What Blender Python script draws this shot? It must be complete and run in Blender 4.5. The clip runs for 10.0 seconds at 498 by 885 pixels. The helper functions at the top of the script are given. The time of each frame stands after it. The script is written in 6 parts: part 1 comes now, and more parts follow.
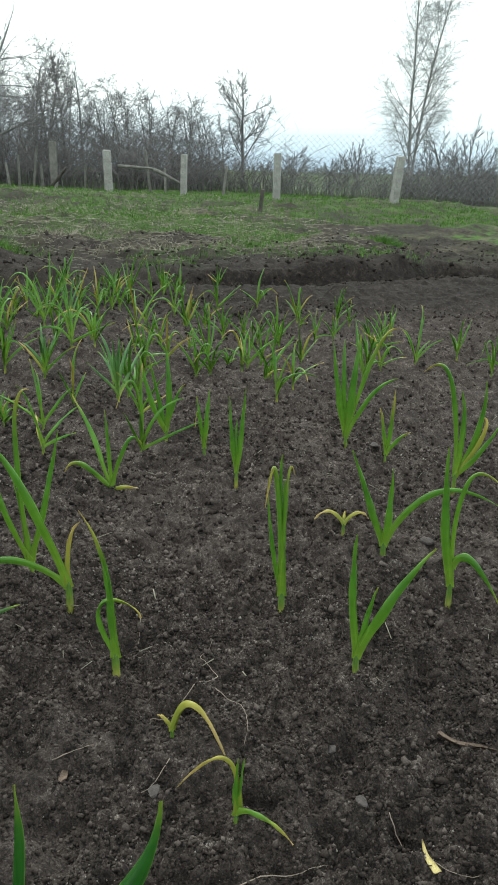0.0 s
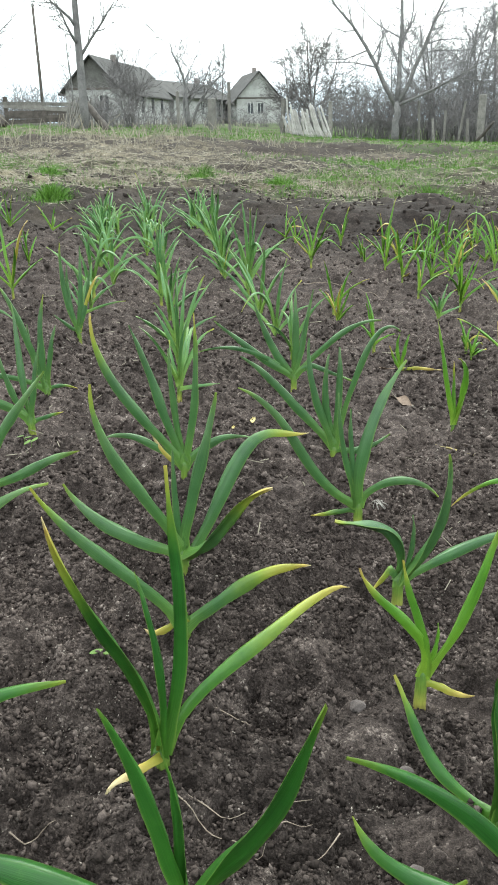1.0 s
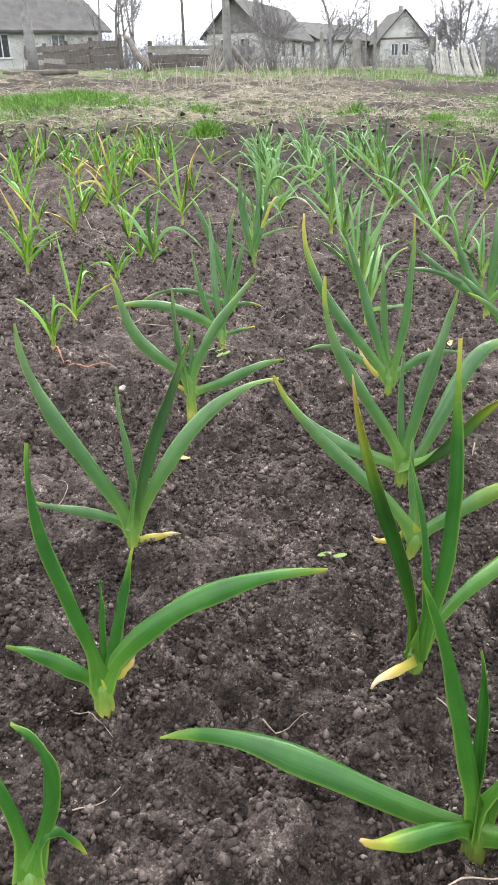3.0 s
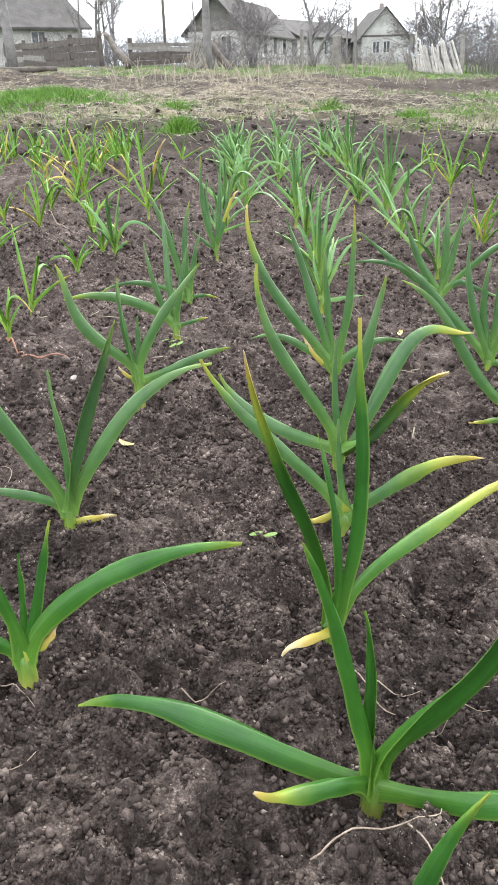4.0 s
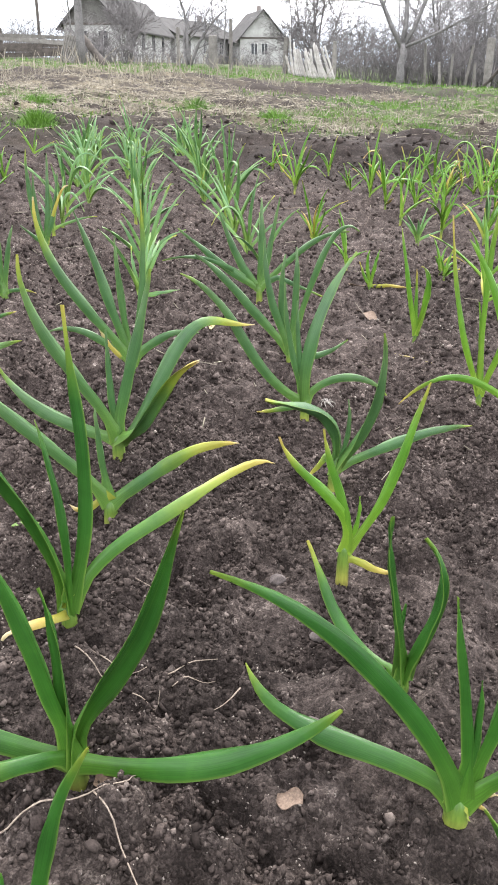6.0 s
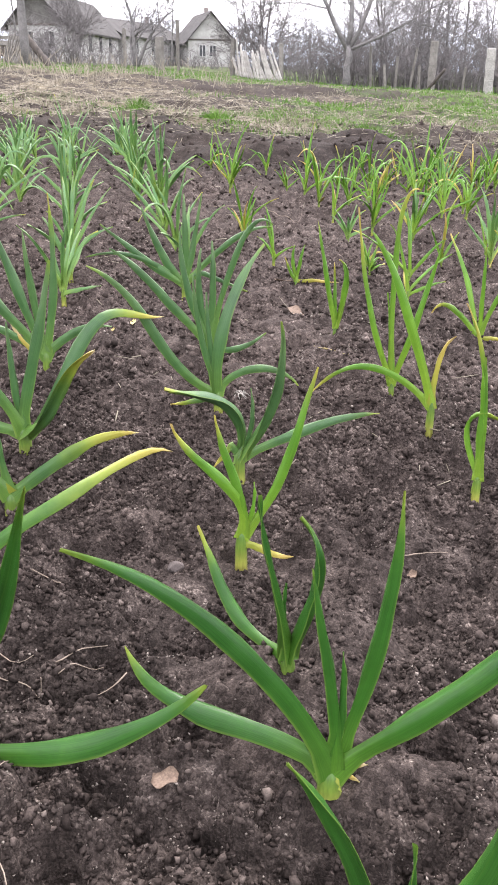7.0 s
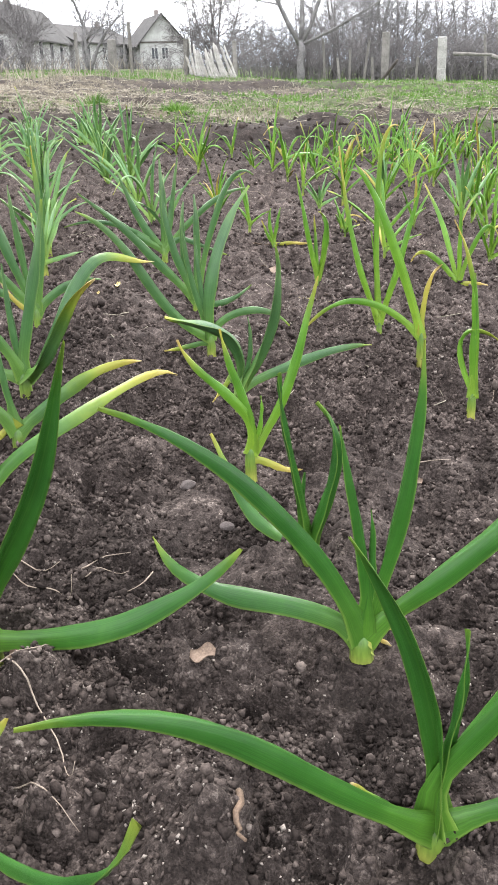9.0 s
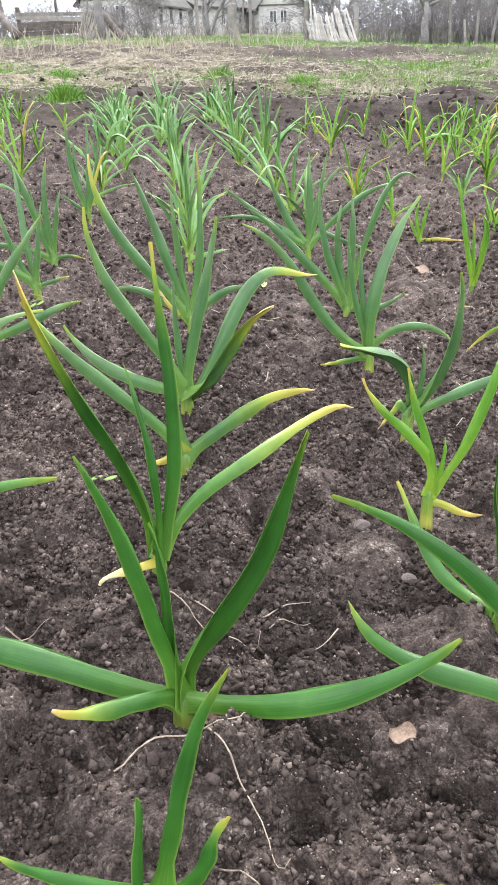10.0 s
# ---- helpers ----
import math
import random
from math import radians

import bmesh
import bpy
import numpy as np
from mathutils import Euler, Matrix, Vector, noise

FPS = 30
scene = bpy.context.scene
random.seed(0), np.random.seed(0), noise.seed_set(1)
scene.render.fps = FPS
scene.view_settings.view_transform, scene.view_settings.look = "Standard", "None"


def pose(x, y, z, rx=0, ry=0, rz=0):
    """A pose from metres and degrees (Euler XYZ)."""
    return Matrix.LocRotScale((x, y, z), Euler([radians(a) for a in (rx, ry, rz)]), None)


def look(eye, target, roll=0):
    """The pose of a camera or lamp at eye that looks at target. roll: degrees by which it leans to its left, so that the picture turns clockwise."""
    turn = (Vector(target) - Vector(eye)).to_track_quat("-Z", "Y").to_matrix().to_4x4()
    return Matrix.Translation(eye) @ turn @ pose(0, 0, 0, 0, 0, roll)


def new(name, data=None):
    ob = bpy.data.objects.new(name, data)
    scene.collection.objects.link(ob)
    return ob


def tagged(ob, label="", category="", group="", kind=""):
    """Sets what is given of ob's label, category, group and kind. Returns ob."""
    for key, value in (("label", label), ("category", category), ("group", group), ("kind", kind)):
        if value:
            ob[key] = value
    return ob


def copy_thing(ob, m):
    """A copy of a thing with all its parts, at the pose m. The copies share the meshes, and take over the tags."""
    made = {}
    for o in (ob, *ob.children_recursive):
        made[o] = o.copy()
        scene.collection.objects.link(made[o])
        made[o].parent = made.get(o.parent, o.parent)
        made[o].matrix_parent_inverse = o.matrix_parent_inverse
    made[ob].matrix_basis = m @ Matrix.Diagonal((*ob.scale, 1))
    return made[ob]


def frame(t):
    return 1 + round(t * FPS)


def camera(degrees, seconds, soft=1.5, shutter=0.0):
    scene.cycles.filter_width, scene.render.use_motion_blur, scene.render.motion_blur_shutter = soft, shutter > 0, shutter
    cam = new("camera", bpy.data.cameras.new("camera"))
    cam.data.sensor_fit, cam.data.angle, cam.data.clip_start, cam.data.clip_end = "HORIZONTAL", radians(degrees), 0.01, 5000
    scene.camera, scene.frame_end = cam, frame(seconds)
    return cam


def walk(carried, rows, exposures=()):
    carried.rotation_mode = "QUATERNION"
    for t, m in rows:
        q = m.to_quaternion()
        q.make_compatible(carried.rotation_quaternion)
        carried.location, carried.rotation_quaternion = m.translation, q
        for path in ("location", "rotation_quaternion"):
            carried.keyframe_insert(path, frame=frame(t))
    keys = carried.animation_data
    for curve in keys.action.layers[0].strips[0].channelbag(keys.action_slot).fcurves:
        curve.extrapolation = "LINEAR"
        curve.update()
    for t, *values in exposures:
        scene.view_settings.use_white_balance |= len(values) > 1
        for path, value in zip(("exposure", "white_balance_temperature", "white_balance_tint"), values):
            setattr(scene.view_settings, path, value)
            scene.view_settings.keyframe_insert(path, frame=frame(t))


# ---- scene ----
cam = camera(34.8, 10.0, soft=1.8)
PATH = [
    (0, (0.0179, -0.0067, 0.6830), (0.0235, 1.8853, 0.0346), 1.29),
    (0.1, (-0.0061, -0.0167, 0.6763), (-0.1323, 1.8697, 0.0239), 1.45),
    (0.2, (-0.0338, -0.0162, 0.6652), (-0.2795, 1.8558, 0.0055), 1.62),
    (0.3, (-0.0561, -0.0185, 0.6543), (-0.4157, 1.8323, -0.0131), 1.66),
    (0.5, (-0.0972, -0.0111, 0.6345), (-0.6604, 1.7816, -0.0503), 0.74),
    (1, (-0.1886, -0.0265, 0.5965), (-1.0724, 1.6086, -0.1420), -0.93),
    (1.5, (-0.2217, -0.0233, 0.5675), (-1.1906, 1.5354, -0.2272), -1.12),
    (2, (-0.2774, -0.0415, 0.5555), (-1.3250, 1.4498, -0.2681), -1.27),
    (2.5, (-0.3098, -0.0656, 0.5318), (-1.4066, 1.3831, -0.3038), -1.53),
    (2.7, (-0.3179, -0.0749, 0.5259), (-1.4366, 1.3565, -0.3106), -1.91),
    (3.8, (-0.2627, -0.0665, 0.5157), (-1.3724, 1.3672, -0.3287), -2.14),
    (4, (-0.2478, -0.0624, 0.5142), (-1.3354, 1.3875, -0.3312), -1.91),
    (4.5, (-0.2130, -0.0453, 0.5190), (-1.2333, 1.4503, -0.3310), -1.05),
    (5, (-0.1848, -0.0311, 0.5180), (-1.1494, 1.4993, -0.3348), -0.78),
    (5.5, (-0.1500, -0.0170, 0.5150), (-1.0581, 1.5475, -0.3380), -0.12),
    (7, (-0.0502, 0.0151, 0.4982), (-0.8070, 1.6619, -0.3476), 0.74),
    (7.5, (-0.0242, 0.0204, 0.4960), (-0.7456, 1.6822, -0.3512), 0.67),
    (8, (0.0020, 0.0225, 0.4788), (-0.6848, 1.6983, -0.3697), 0.66),
    (8.5, (0.0146, -0.0214, 0.4473), (-0.6236, 1.6738, -0.4006), -0.67),
    (9, (-0.0606, -0.0479, 0.4235), (-0.7590, 1.6246, -0.4221), -1.71),
    (9.5, (-0.1200, -0.0363, 0.4410), (-0.9455, 1.5566, -0.4429), -2.50),
    (10, (-0.1580, -0.0309, 0.4767), (-1.0661, 1.5039, -0.4287), -2.41),
]
EXPOSURES = [(0.0, 0.46, 6200, -5), (0.5, 0.9, 6230, -5), (1.0, 1.32, 6280, -1), (2.5, 1.72, 6430, 9), (5.5, 1.73, 6430, 10), (7.0, 1.73, 6500, 18), (8.5, 1.76, 6520, 19), (9.0, 1.78, 6430, 11), (9.5, 1.90, 6420, 11), (10.0, 1.97, 6420, 12)]
walk(cam, [(t, look(eye, target, roll)) for t, eye, target, roll in PATH], EXPOSURES)

# ---- world and sun: an overcast spring day ----
world = bpy.data.worlds.new("overcast_sky")
scene.world = world
world.use_nodes = True
wt = world.node_tree
wt.nodes.clear()
w_out = wt.nodes.new("ShaderNodeOutputWorld")
w_bg = wt.nodes.new("ShaderNodeBackground")
w_sky = wt.nodes.new("ShaderNodeTexSky")
w_sky.sky_type = "NISHITA"
w_sky.sun_disc = False
w_sky.sun_elevation = radians(49.5)
w_sky.sun_rotation = radians(339.5)
w_sky.dust_density = 4.0
w_coord = wt.nodes.new("ShaderNodeTexCoord")
w_noise = wt.nodes.new("ShaderNodeTexNoise")
w_noise.inputs["Scale"].default_value = 2.2
w_noise.inputs["Detail"].default_value = 4.0
w_map = wt.nodes.new("ShaderNodeMapping")
w_map.inputs["Scale"].default_value = (1.0, 1.0, 3.5)
w_ramp = wt.nodes.new("ShaderNodeValToRGB")
w_ramp.color_ramp.elements[0].position = 0.35
w_ramp.color_ramp.elements[0].color = (11.0, 11.3, 11.7, 1)
w_ramp.color_ramp.elements[1].position = 0.65
w_ramp.color_ramp.elements[1].color = (13.2, 13.2, 13.3, 1)
w_mix = wt.nodes.new("ShaderNodeMix")
w_mix.data_type = "RGBA"
w_mix.inputs["Factor"].default_value = 0.88
wt.links.new(w_coord.outputs["Generated"], w_map.inputs["Vector"])
wt.links.new(w_map.outputs["Vector"], w_noise.inputs["Vector"])
wt.links.new(w_noise.outputs["Fac"], w_ramp.inputs["Fac"])
wt.links.new(w_sky.outputs["Color"], w_mix.inputs["A"])
wt.links.new(w_ramp.outputs["Color"], w_mix.inputs["B"])
# the sky pales from a bluish haze along the horizon
w_sep = wt.nodes.new("ShaderNodeSeparateXYZ")
wt.links.new(w_coord.outputs["Generated"], w_sep.inputs["Vector"])
w_haze = wt.nodes.new("ShaderNodeValToRGB")
w_haze.color_ramp.elements[0].position = 0.0
w_haze.color_ramp.elements[0].color = (0.42, 0.51, 0.62, 1)
w_haze.color_ramp.elements[1].position = 0.085
w_haze.color_ramp.elements[1].color = (1, 1, 1, 1)
wt.links.new(w_sep.outputs["Z"], w_haze.inputs["Fac"])
w_tone = wt.nodes.new("ShaderNodeMix")
w_tone.data_type, w_tone.blend_type = "RGBA", "MULTIPLY"
w_tone.inputs["Factor"].default_value = 1.0
wt.links.new(w_mix.outputs["Result"], w_tone.inputs["A"])
wt.links.new(w_haze.outputs["Color"], w_tone.inputs["B"])
wt.links.new(w_tone.outputs["Result"], w_bg.inputs["Color"])
w_bg.inputs["Strength"].default_value = 0.1
wt.links.new(w_bg.outputs["Background"], w_out.inputs["Surface"])

sun_data = bpy.data.lights.new("sun", "SUN")
sun_data.energy = 1.5
sun_data.angle = radians(20)
sun_data.color = (1.0, 0.97, 0.92)
sun = new("sun", sun_data)
sun.matrix_world = look((-6, 18, 20), (0, 2, 0))
tagged(sun, kind="structure")

# ---- materials ----
def material(name, rough=0.8, spec=0.3):
    """A principled material; returns it with its tree and shader."""
    mat = bpy.data.materials.new(name)
    mat.use_nodes = True
    tree = mat.node_tree
    shader = tree.nodes["Principled BSDF"]
    shader.inputs["Roughness"].default_value = rough
    shader.inputs["Specular IOR Level"].default_value = spec
    return mat, tree, shader


def node(tree, kind, **values):
    made = tree.nodes.new(kind)
    for key, value in values.items():
        made.inputs[key.replace("_", " ")].default_value = value
    return made


def noise_tex(tree, vector, scale, detail=4.0, rough=0.55):
    n = node(tree, "ShaderNodeTexNoise", Scale=scale, Detail=detail, Roughness=rough)
    tree.links.new(vector, n.inputs["Vector"])
    return n.outputs["Fac"]


def ramp(tree, fac, stops):
    r = tree.nodes.new("ShaderNodeValToRGB")
    els = r.color_ramp.elements
    while len(els) < len(stops):
        els.new(0.5)
    for el, (pos, col) in zip(els, stops):
        el.position, el.color = pos, (*col, 1)
    tree.links.new(fac, r.inputs["Fac"])
    return r.outputs["Color"]


def blend(tree, fac, a, b, mode="MIX"):
    m = tree.nodes.new("ShaderNodeMix")
    m.data_type, m.blend_type = "RGBA", mode
    for socket, value in (("Factor", fac), ("A", a), ("B", b)):
        if isinstance(value, (int, float)):
            m.inputs[socket].default_value = value
        elif isinstance(value, tuple):
            m.inputs[socket].default_value = (*value, 1)
        else:
            tree.links.new(value, m.inputs[socket])
    return m.outputs["Result"]


def bump(tree, shader, height, strength, distance):
    b = node(tree, "ShaderNodeBump", Strength=strength, Distance=distance)
    tree.links.new(height, b.inputs["Height"])
    tree.links.new(b.outputs["Normal"], shader.inputs["Normal"])


def object_coord(tree):
    return tree.nodes.new("ShaderNodeTexCoord").outputs["Object"]


def attribute(tree, name):
    a = tree.nodes.new("ShaderNodeAttribute")
    a.attribute_name = name
    return a.outputs["Fac"]


def rough_material(name, dark, light, scale, rough=0.85, relief=0.4, depth=0.004, spec=0.25, varied=0.0, grain=0.35):
    """A mottled matt surface: a coarse and a fine noise between two colours, with a fine relief."""
    mat, tree, shader = material(name, rough, spec)
    co = object_coord(tree)
    coarse = noise_tex(tree, co, scale, 5.0, 0.6)
    fine = noise_tex(tree, co, scale * 9, 4.0, 0.65)
    c = ramp(tree, coarse, [(0.3, dark), (0.7, light)])
    g = ramp(tree, fine, [(0.25, (0.9 - grain,) * 3), (0.75, (0.9 + grain,) * 3)])
    col = blend(tree, 1.0, c, g, "MULTIPLY")
    if varied:
        info = tree.nodes.new("ShaderNodeObjectInfo")
        v = ramp(tree, info.outputs["Random"], [(0.0, (1 - varied,) * 3), (1.0, (1 + varied,) * 3)])
        col = blend(tree, 1.0, col, v, "MULTIPLY")
    tree.links.new(col, shader.inputs["Base Color"])
    bump(tree, shader, fine, relief, depth)
    return mat


def voronoi(tree, vector, scale, rand=1.0):
    v = node(tree, "ShaderNodeTexVoronoi", Scale=scale, Randomness=rand)
    tree.links.new(vector, v.inputs["Vector"])
    return v


def warped(tree, vector, scale, amount):
    """A coordinate pushed about by noise, so that grains lose their regular outline."""
    n = node(tree, "ShaderNodeTexNoise", Scale=scale, Detail=3.0)
    tree.links.new(vector, n.inputs["Vector"])
    m = tree.nodes.new("ShaderNodeVectorMath")
    m.operation = "MULTIPLY_ADD"
    tree.links.new(n.outputs["Color"], m.inputs[0])
    m.inputs[1].default_value = (amount,) * 3
    tree.links.new(vector, m.inputs[2])
    return m.outputs[0]


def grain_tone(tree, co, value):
    """Colour of a soil crumb by its own chance value: damp brown to dry grey-brown, with more dry pale grains in some places than in others."""
    c = ramp(tree, value, [(0.0, (0.012, 0.0095, 0.0086)), (0.42, (0.040, 0.032, 0.0293)), (0.7, (0.090, 0.0735, 0.0675)), (0.84, (0.19, 0.161, 0.147)), (1.0, (0.46, 0.41, 0.37))])
    big = noise_tex(tree, co, 2.8, 4.0, 0.6)
    c = blend(tree, 1.0, c, ramp(tree, big, [(0.34, (0.84, 0.83, 0.83)), (0.66, (1.18, 1.16, 1.15))]), "MULTIPLY")
    # darker at the open end of the bed, paler along the rows, darkest beyond
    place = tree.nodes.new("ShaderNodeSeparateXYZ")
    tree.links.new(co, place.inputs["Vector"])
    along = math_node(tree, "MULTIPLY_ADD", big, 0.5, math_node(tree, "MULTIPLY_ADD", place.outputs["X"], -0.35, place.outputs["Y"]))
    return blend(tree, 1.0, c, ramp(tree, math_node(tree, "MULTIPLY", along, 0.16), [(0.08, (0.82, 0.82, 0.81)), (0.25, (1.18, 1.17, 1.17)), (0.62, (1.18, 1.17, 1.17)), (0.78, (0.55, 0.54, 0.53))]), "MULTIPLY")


def math_node(tree, op, a, b, c=None):
    m = tree.nodes.new("ShaderNodeMath")
    m.operation = op
    for k, value in enumerate((a, b, c)):
        if value is None:
            continue
        if isinstance(value, (int, float)):
            m.inputs[k].default_value = value
        else:
            tree.links.new(value, m.inputs[k])
    return m.outputs[0]


def soil_material():
    """Dark crumbly garden soil that turns to straw-strewn turf and grass by the attributes of the ground."""
    mat, tree, shader = material("garden_soil", 0.95, 0.12)
    co = object_coord(tree)
    wco = warped(tree, co, 260.0, 0.006)
    small, tiny = voronoi(tree, wco, 210.0), voronoi(tree, wco, 520.0)
    fine = noise_tex(tree, co, 170.0, 6.0, 0.75)
    grit = noise_tex(tree, co, 520.0, 3.0, 0.6)
    patch = noise_tex(tree, co, 24.0, 5.0, 0.65)
    # chance value of each grain: its cell, its smaller cell and the place
    chance = math_node(tree, "MULTIPLY_ADD", small.outputs["Color"], 0.34, math_node(tree, "MULTIPLY", tiny.outputs["Color"], 0.32))
    chance = math_node(tree, "MULTIPLY_ADD", patch, 0.9, chance)
    chance = math_node(tree, "MULTIPLY_ADD", fine, 0.4, chance)
    spread = node(tree, "ShaderNodeMapRange")
    for key, value in (("From Min", 0.58), ("From Max", 1.44)):
        spread.inputs[key].default_value = value
    tree.links.new(chance, spread.inputs["Value"])
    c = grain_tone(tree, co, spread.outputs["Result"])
    f = ramp(tree, grit, [(0.35, (0.62, 0.62, 0.62)), (0.65, (1.25, 1.24, 1.23))])
    c = blend(tree, 1.0, c, f, "MULTIPLY")
    straw = attribute(tree, "straw")
    grass = attribute(tree, "grass")
    sc = ramp(tree, fine, [(0.3, (0.05, 0.042, 0.03)), (0.5, (0.17, 0.145, 0.10)), (0.75, (0.42, 0.365, 0.27))])
    gc = ramp(tree, fine, [(0.3, (0.04, 0.055, 0.018)), (0.55, (0.070, 0.130, 0.026)), (0.8, (0.13, 0.22, 0.05))])
    sfac = blend(tree, 1.0, straw, ramp(tree, noise_tex(tree, co, 5.0, 8.0, 0.75), [(0.44, (0.05, 0.05, 0.05)), (0.6, (1, 1, 1))]), "MULTIPLY")
    sfac = blend(tree, 1.0, sfac, ramp(tree, noise_tex(tree, co, 0.9, 4.0, 0.6), [(0.42, (0.08, 0.08, 0.08)), (0.56, (1, 1, 1))]), "MULTIPLY")
    gfac = blend(tree, 1.0, grass, ramp(tree, noise_tex(tree, co, 3.5, 8.0, 0.75), [(0.44, (0.1, 0.1, 0.1)), (0.58, (1, 1, 1))]), "MULTIPLY")
    c = blend(tree, sfac, c, sc)
    c = blend(tree, gfac, c, gc)
    tree.links.new(c, shader.inputs["Base Color"])
    lump = blend(tree, 0.35, small.outputs["Distance"], tiny.outputs["Distance"])
    hollow = math_node(tree, "SUBTRACT", 1.0, lump)
    both = blend(tree, 0.25, hollow, grit)
    both = blend(tree, 0.45, both, noise_tex(tree, co, 75.0, 7.0, 0.72))
    bump(tree, shader, both, 1.0, 0.0055)
    return mat


def leaf_material(name, deep, mid_tone, base_tone, dry_tone, rough=0.36, veins=26.0, tip_tone=None):
    """A leaf blade: a pale foot, long fine veins, and yellowing by the attribute 'dry'."""
    mat, tree, shader = material(name, rough, 0.45)
    uv = tree.nodes.new("ShaderNodeUVMap")
    sep = tree.nodes.new("ShaderNodeSeparateXYZ")
    tree.links.new(uv.outputs["UV"], sep.inputs["Vector"])
    co = object_coord(tree)
    stretch = node(tree, "ShaderNodeMapping")
    stretch.inputs["Scale"].default_value = (veins, 1.2, 1.0)
    tree.links.new(uv.outputs["UV"], stretch.inputs["Vector"])
    vein = noise_tex(tree, stretch.outputs["Vector"], 2.0, 3.0, 0.6)
    blotch = noise_tex(tree, co, 38.0, 4.0, 0.6)
    along = ramp(tree, sep.outputs["Y"], [(0.0, base_tone), (0.28, mid_tone), (0.62, deep), (1.0, tip_tone or mid_tone)])
    v = ramp(tree, vein, [(0.3, (0.72, 0.74, 0.74)), (0.7, (1.25, 1.22, 1.18))])
    c = blend(tree, 1.0, along, v, "MULTIPLY")
    b = ramp(tree, blotch, [(0.3, (0.82, 0.85, 0.85)), (0.7, (1.15, 1.13, 1.05))])
    c = blend(tree, 1.0, c, b, "MULTIPLY")
    info = tree.nodes.new("ShaderNodeObjectInfo")
    c = blend(tree, 1.0, c, ramp(tree, info.outputs["Random"], [(0.0, (0.86, 0.9, 0.92)), (1.0, (1.14, 1.09, 1.0))]), "MULTIPLY")
    # thin yellow-green margins and a paler midrib
    edge = tree.nodes.new("ShaderNodeMath")
    edge.operation = "PINGPONG"
    tree.links.new(sep.outputs["X"], edge.inputs[0])
    edge.inputs[1].default_value = 0.5
    c = blend(tree, ramp(tree, edge.outputs[0], [(0.0, (0.35, 0.35, 0.35)), (0.06, (0, 0, 0)), (0.47, (0, 0, 0)), (0.5, (0.08, 0.08, 0.08))]), c, (0.30, 0.42, 0.09))
    dry = attribute(tree, "dry")
    dn = tree.nodes.new("ShaderNodeMath")
    dn.operation = "MULTIPLY_ADD"
    tree.links.new(blotch, dn.inputs[0])
    dn.inputs[1].default_value = 0.3
    dn.inputs[2].default_value = -0.15
    ds = tree.nodes.new("ShaderNodeMath")
    ds.operation = "ADD"
    ds.use_clamp = True
    tree.links.new(dry, ds.inputs[0])
    tree.links.new(dn.outputs[0], ds.inputs[1])
    dc = ramp(tree, ds.outputs[0], [(0.12, (0.11, 0.23, 0.026)), (0.45, (0.22, 0.30, 0.038)), (0.75, (0.38, 0.35, 0.06)), (0.92, (0.50, 0.38, 0.10)), (1.0, dry_tone)])
    df = ramp(tree, ds.outputs[0], [(0.03, (0, 0, 0)), (0.45, (1, 1, 1))])
    c = blend(tree, df, c, dc)
    tree.links.new(c, shader.inputs["Base Color"])
    bump(tree, shader, vein, 0.3, 0.0012)
    tree.links.new(ramp(tree, blotch, [(0.3, (0.28, 0.28, 0.28)), (0.7, (0.46, 0.46, 0.46))]), shader.inputs["Roughness"])
    # thin blades let some light through
    trans = tree.nodes.new("ShaderNodeBsdfTranslucent")
    tree.links.new(c, trans.inputs["Color"])
    mixer = tree.nodes.new("ShaderNodeMixShader")
    mixer.inputs["Fac"].default_value = 0.22
    out = tree.nodes["Material Output"]
    tree.links.new(shader.outputs["BSDF"], mixer.inputs[1])
    tree.links.new(trans.outputs["BSDF"], mixer.inputs[2])
    tree.links.new(mixer.outputs["Shader"], out.inputs["Surface"])
    return mat


SOIL = soil_material()
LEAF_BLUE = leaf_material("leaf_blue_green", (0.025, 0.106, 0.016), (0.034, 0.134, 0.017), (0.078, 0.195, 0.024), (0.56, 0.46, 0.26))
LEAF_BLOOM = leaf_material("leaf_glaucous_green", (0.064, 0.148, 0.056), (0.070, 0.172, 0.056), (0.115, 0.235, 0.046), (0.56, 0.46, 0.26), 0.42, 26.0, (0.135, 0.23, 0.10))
# waxy bloom of the farther rows, with distance haze lightened into the colour
LEAF_WAXY_HAZED = leaf_material("leaf_waxy_hazed_green", (0.10, 0.23, 0.085), (0.15, 0.30, 0.09), (0.23, 0.37, 0.075), (0.50, 0.40, 0.2), 0.5, 26.0, (0.24, 0.36, 0.17))
LEAF_LIGHT = leaf_material("leaf_light_green", (0.085, 0.232, 0.023), (0.128, 0.288, 0.025), (0.20, 0.335, 0.035), (0.52, 0.38, 0.16))
STEM = leaf_material("pale_stem", (0.17, 0.27, 0.05), (0.34, 0.36, 0.09), (0.22, 0.16, 0.075), (0.50, 0.40, 0.16), 0.45, 7.0, (0.07, 0.17, 0.035))
GRASS = rough_material("grass_blade", (0.055, 0.135, 0.014), (0.12, 0.24, 0.032), 3.0, 0.6, 0.2, 0.002)
STRAW = rough_material("dry_straw", (0.15, 0.13, 0.096), (0.40, 0.36, 0.285), 4.0, 0.8, 0.2, 0.002)


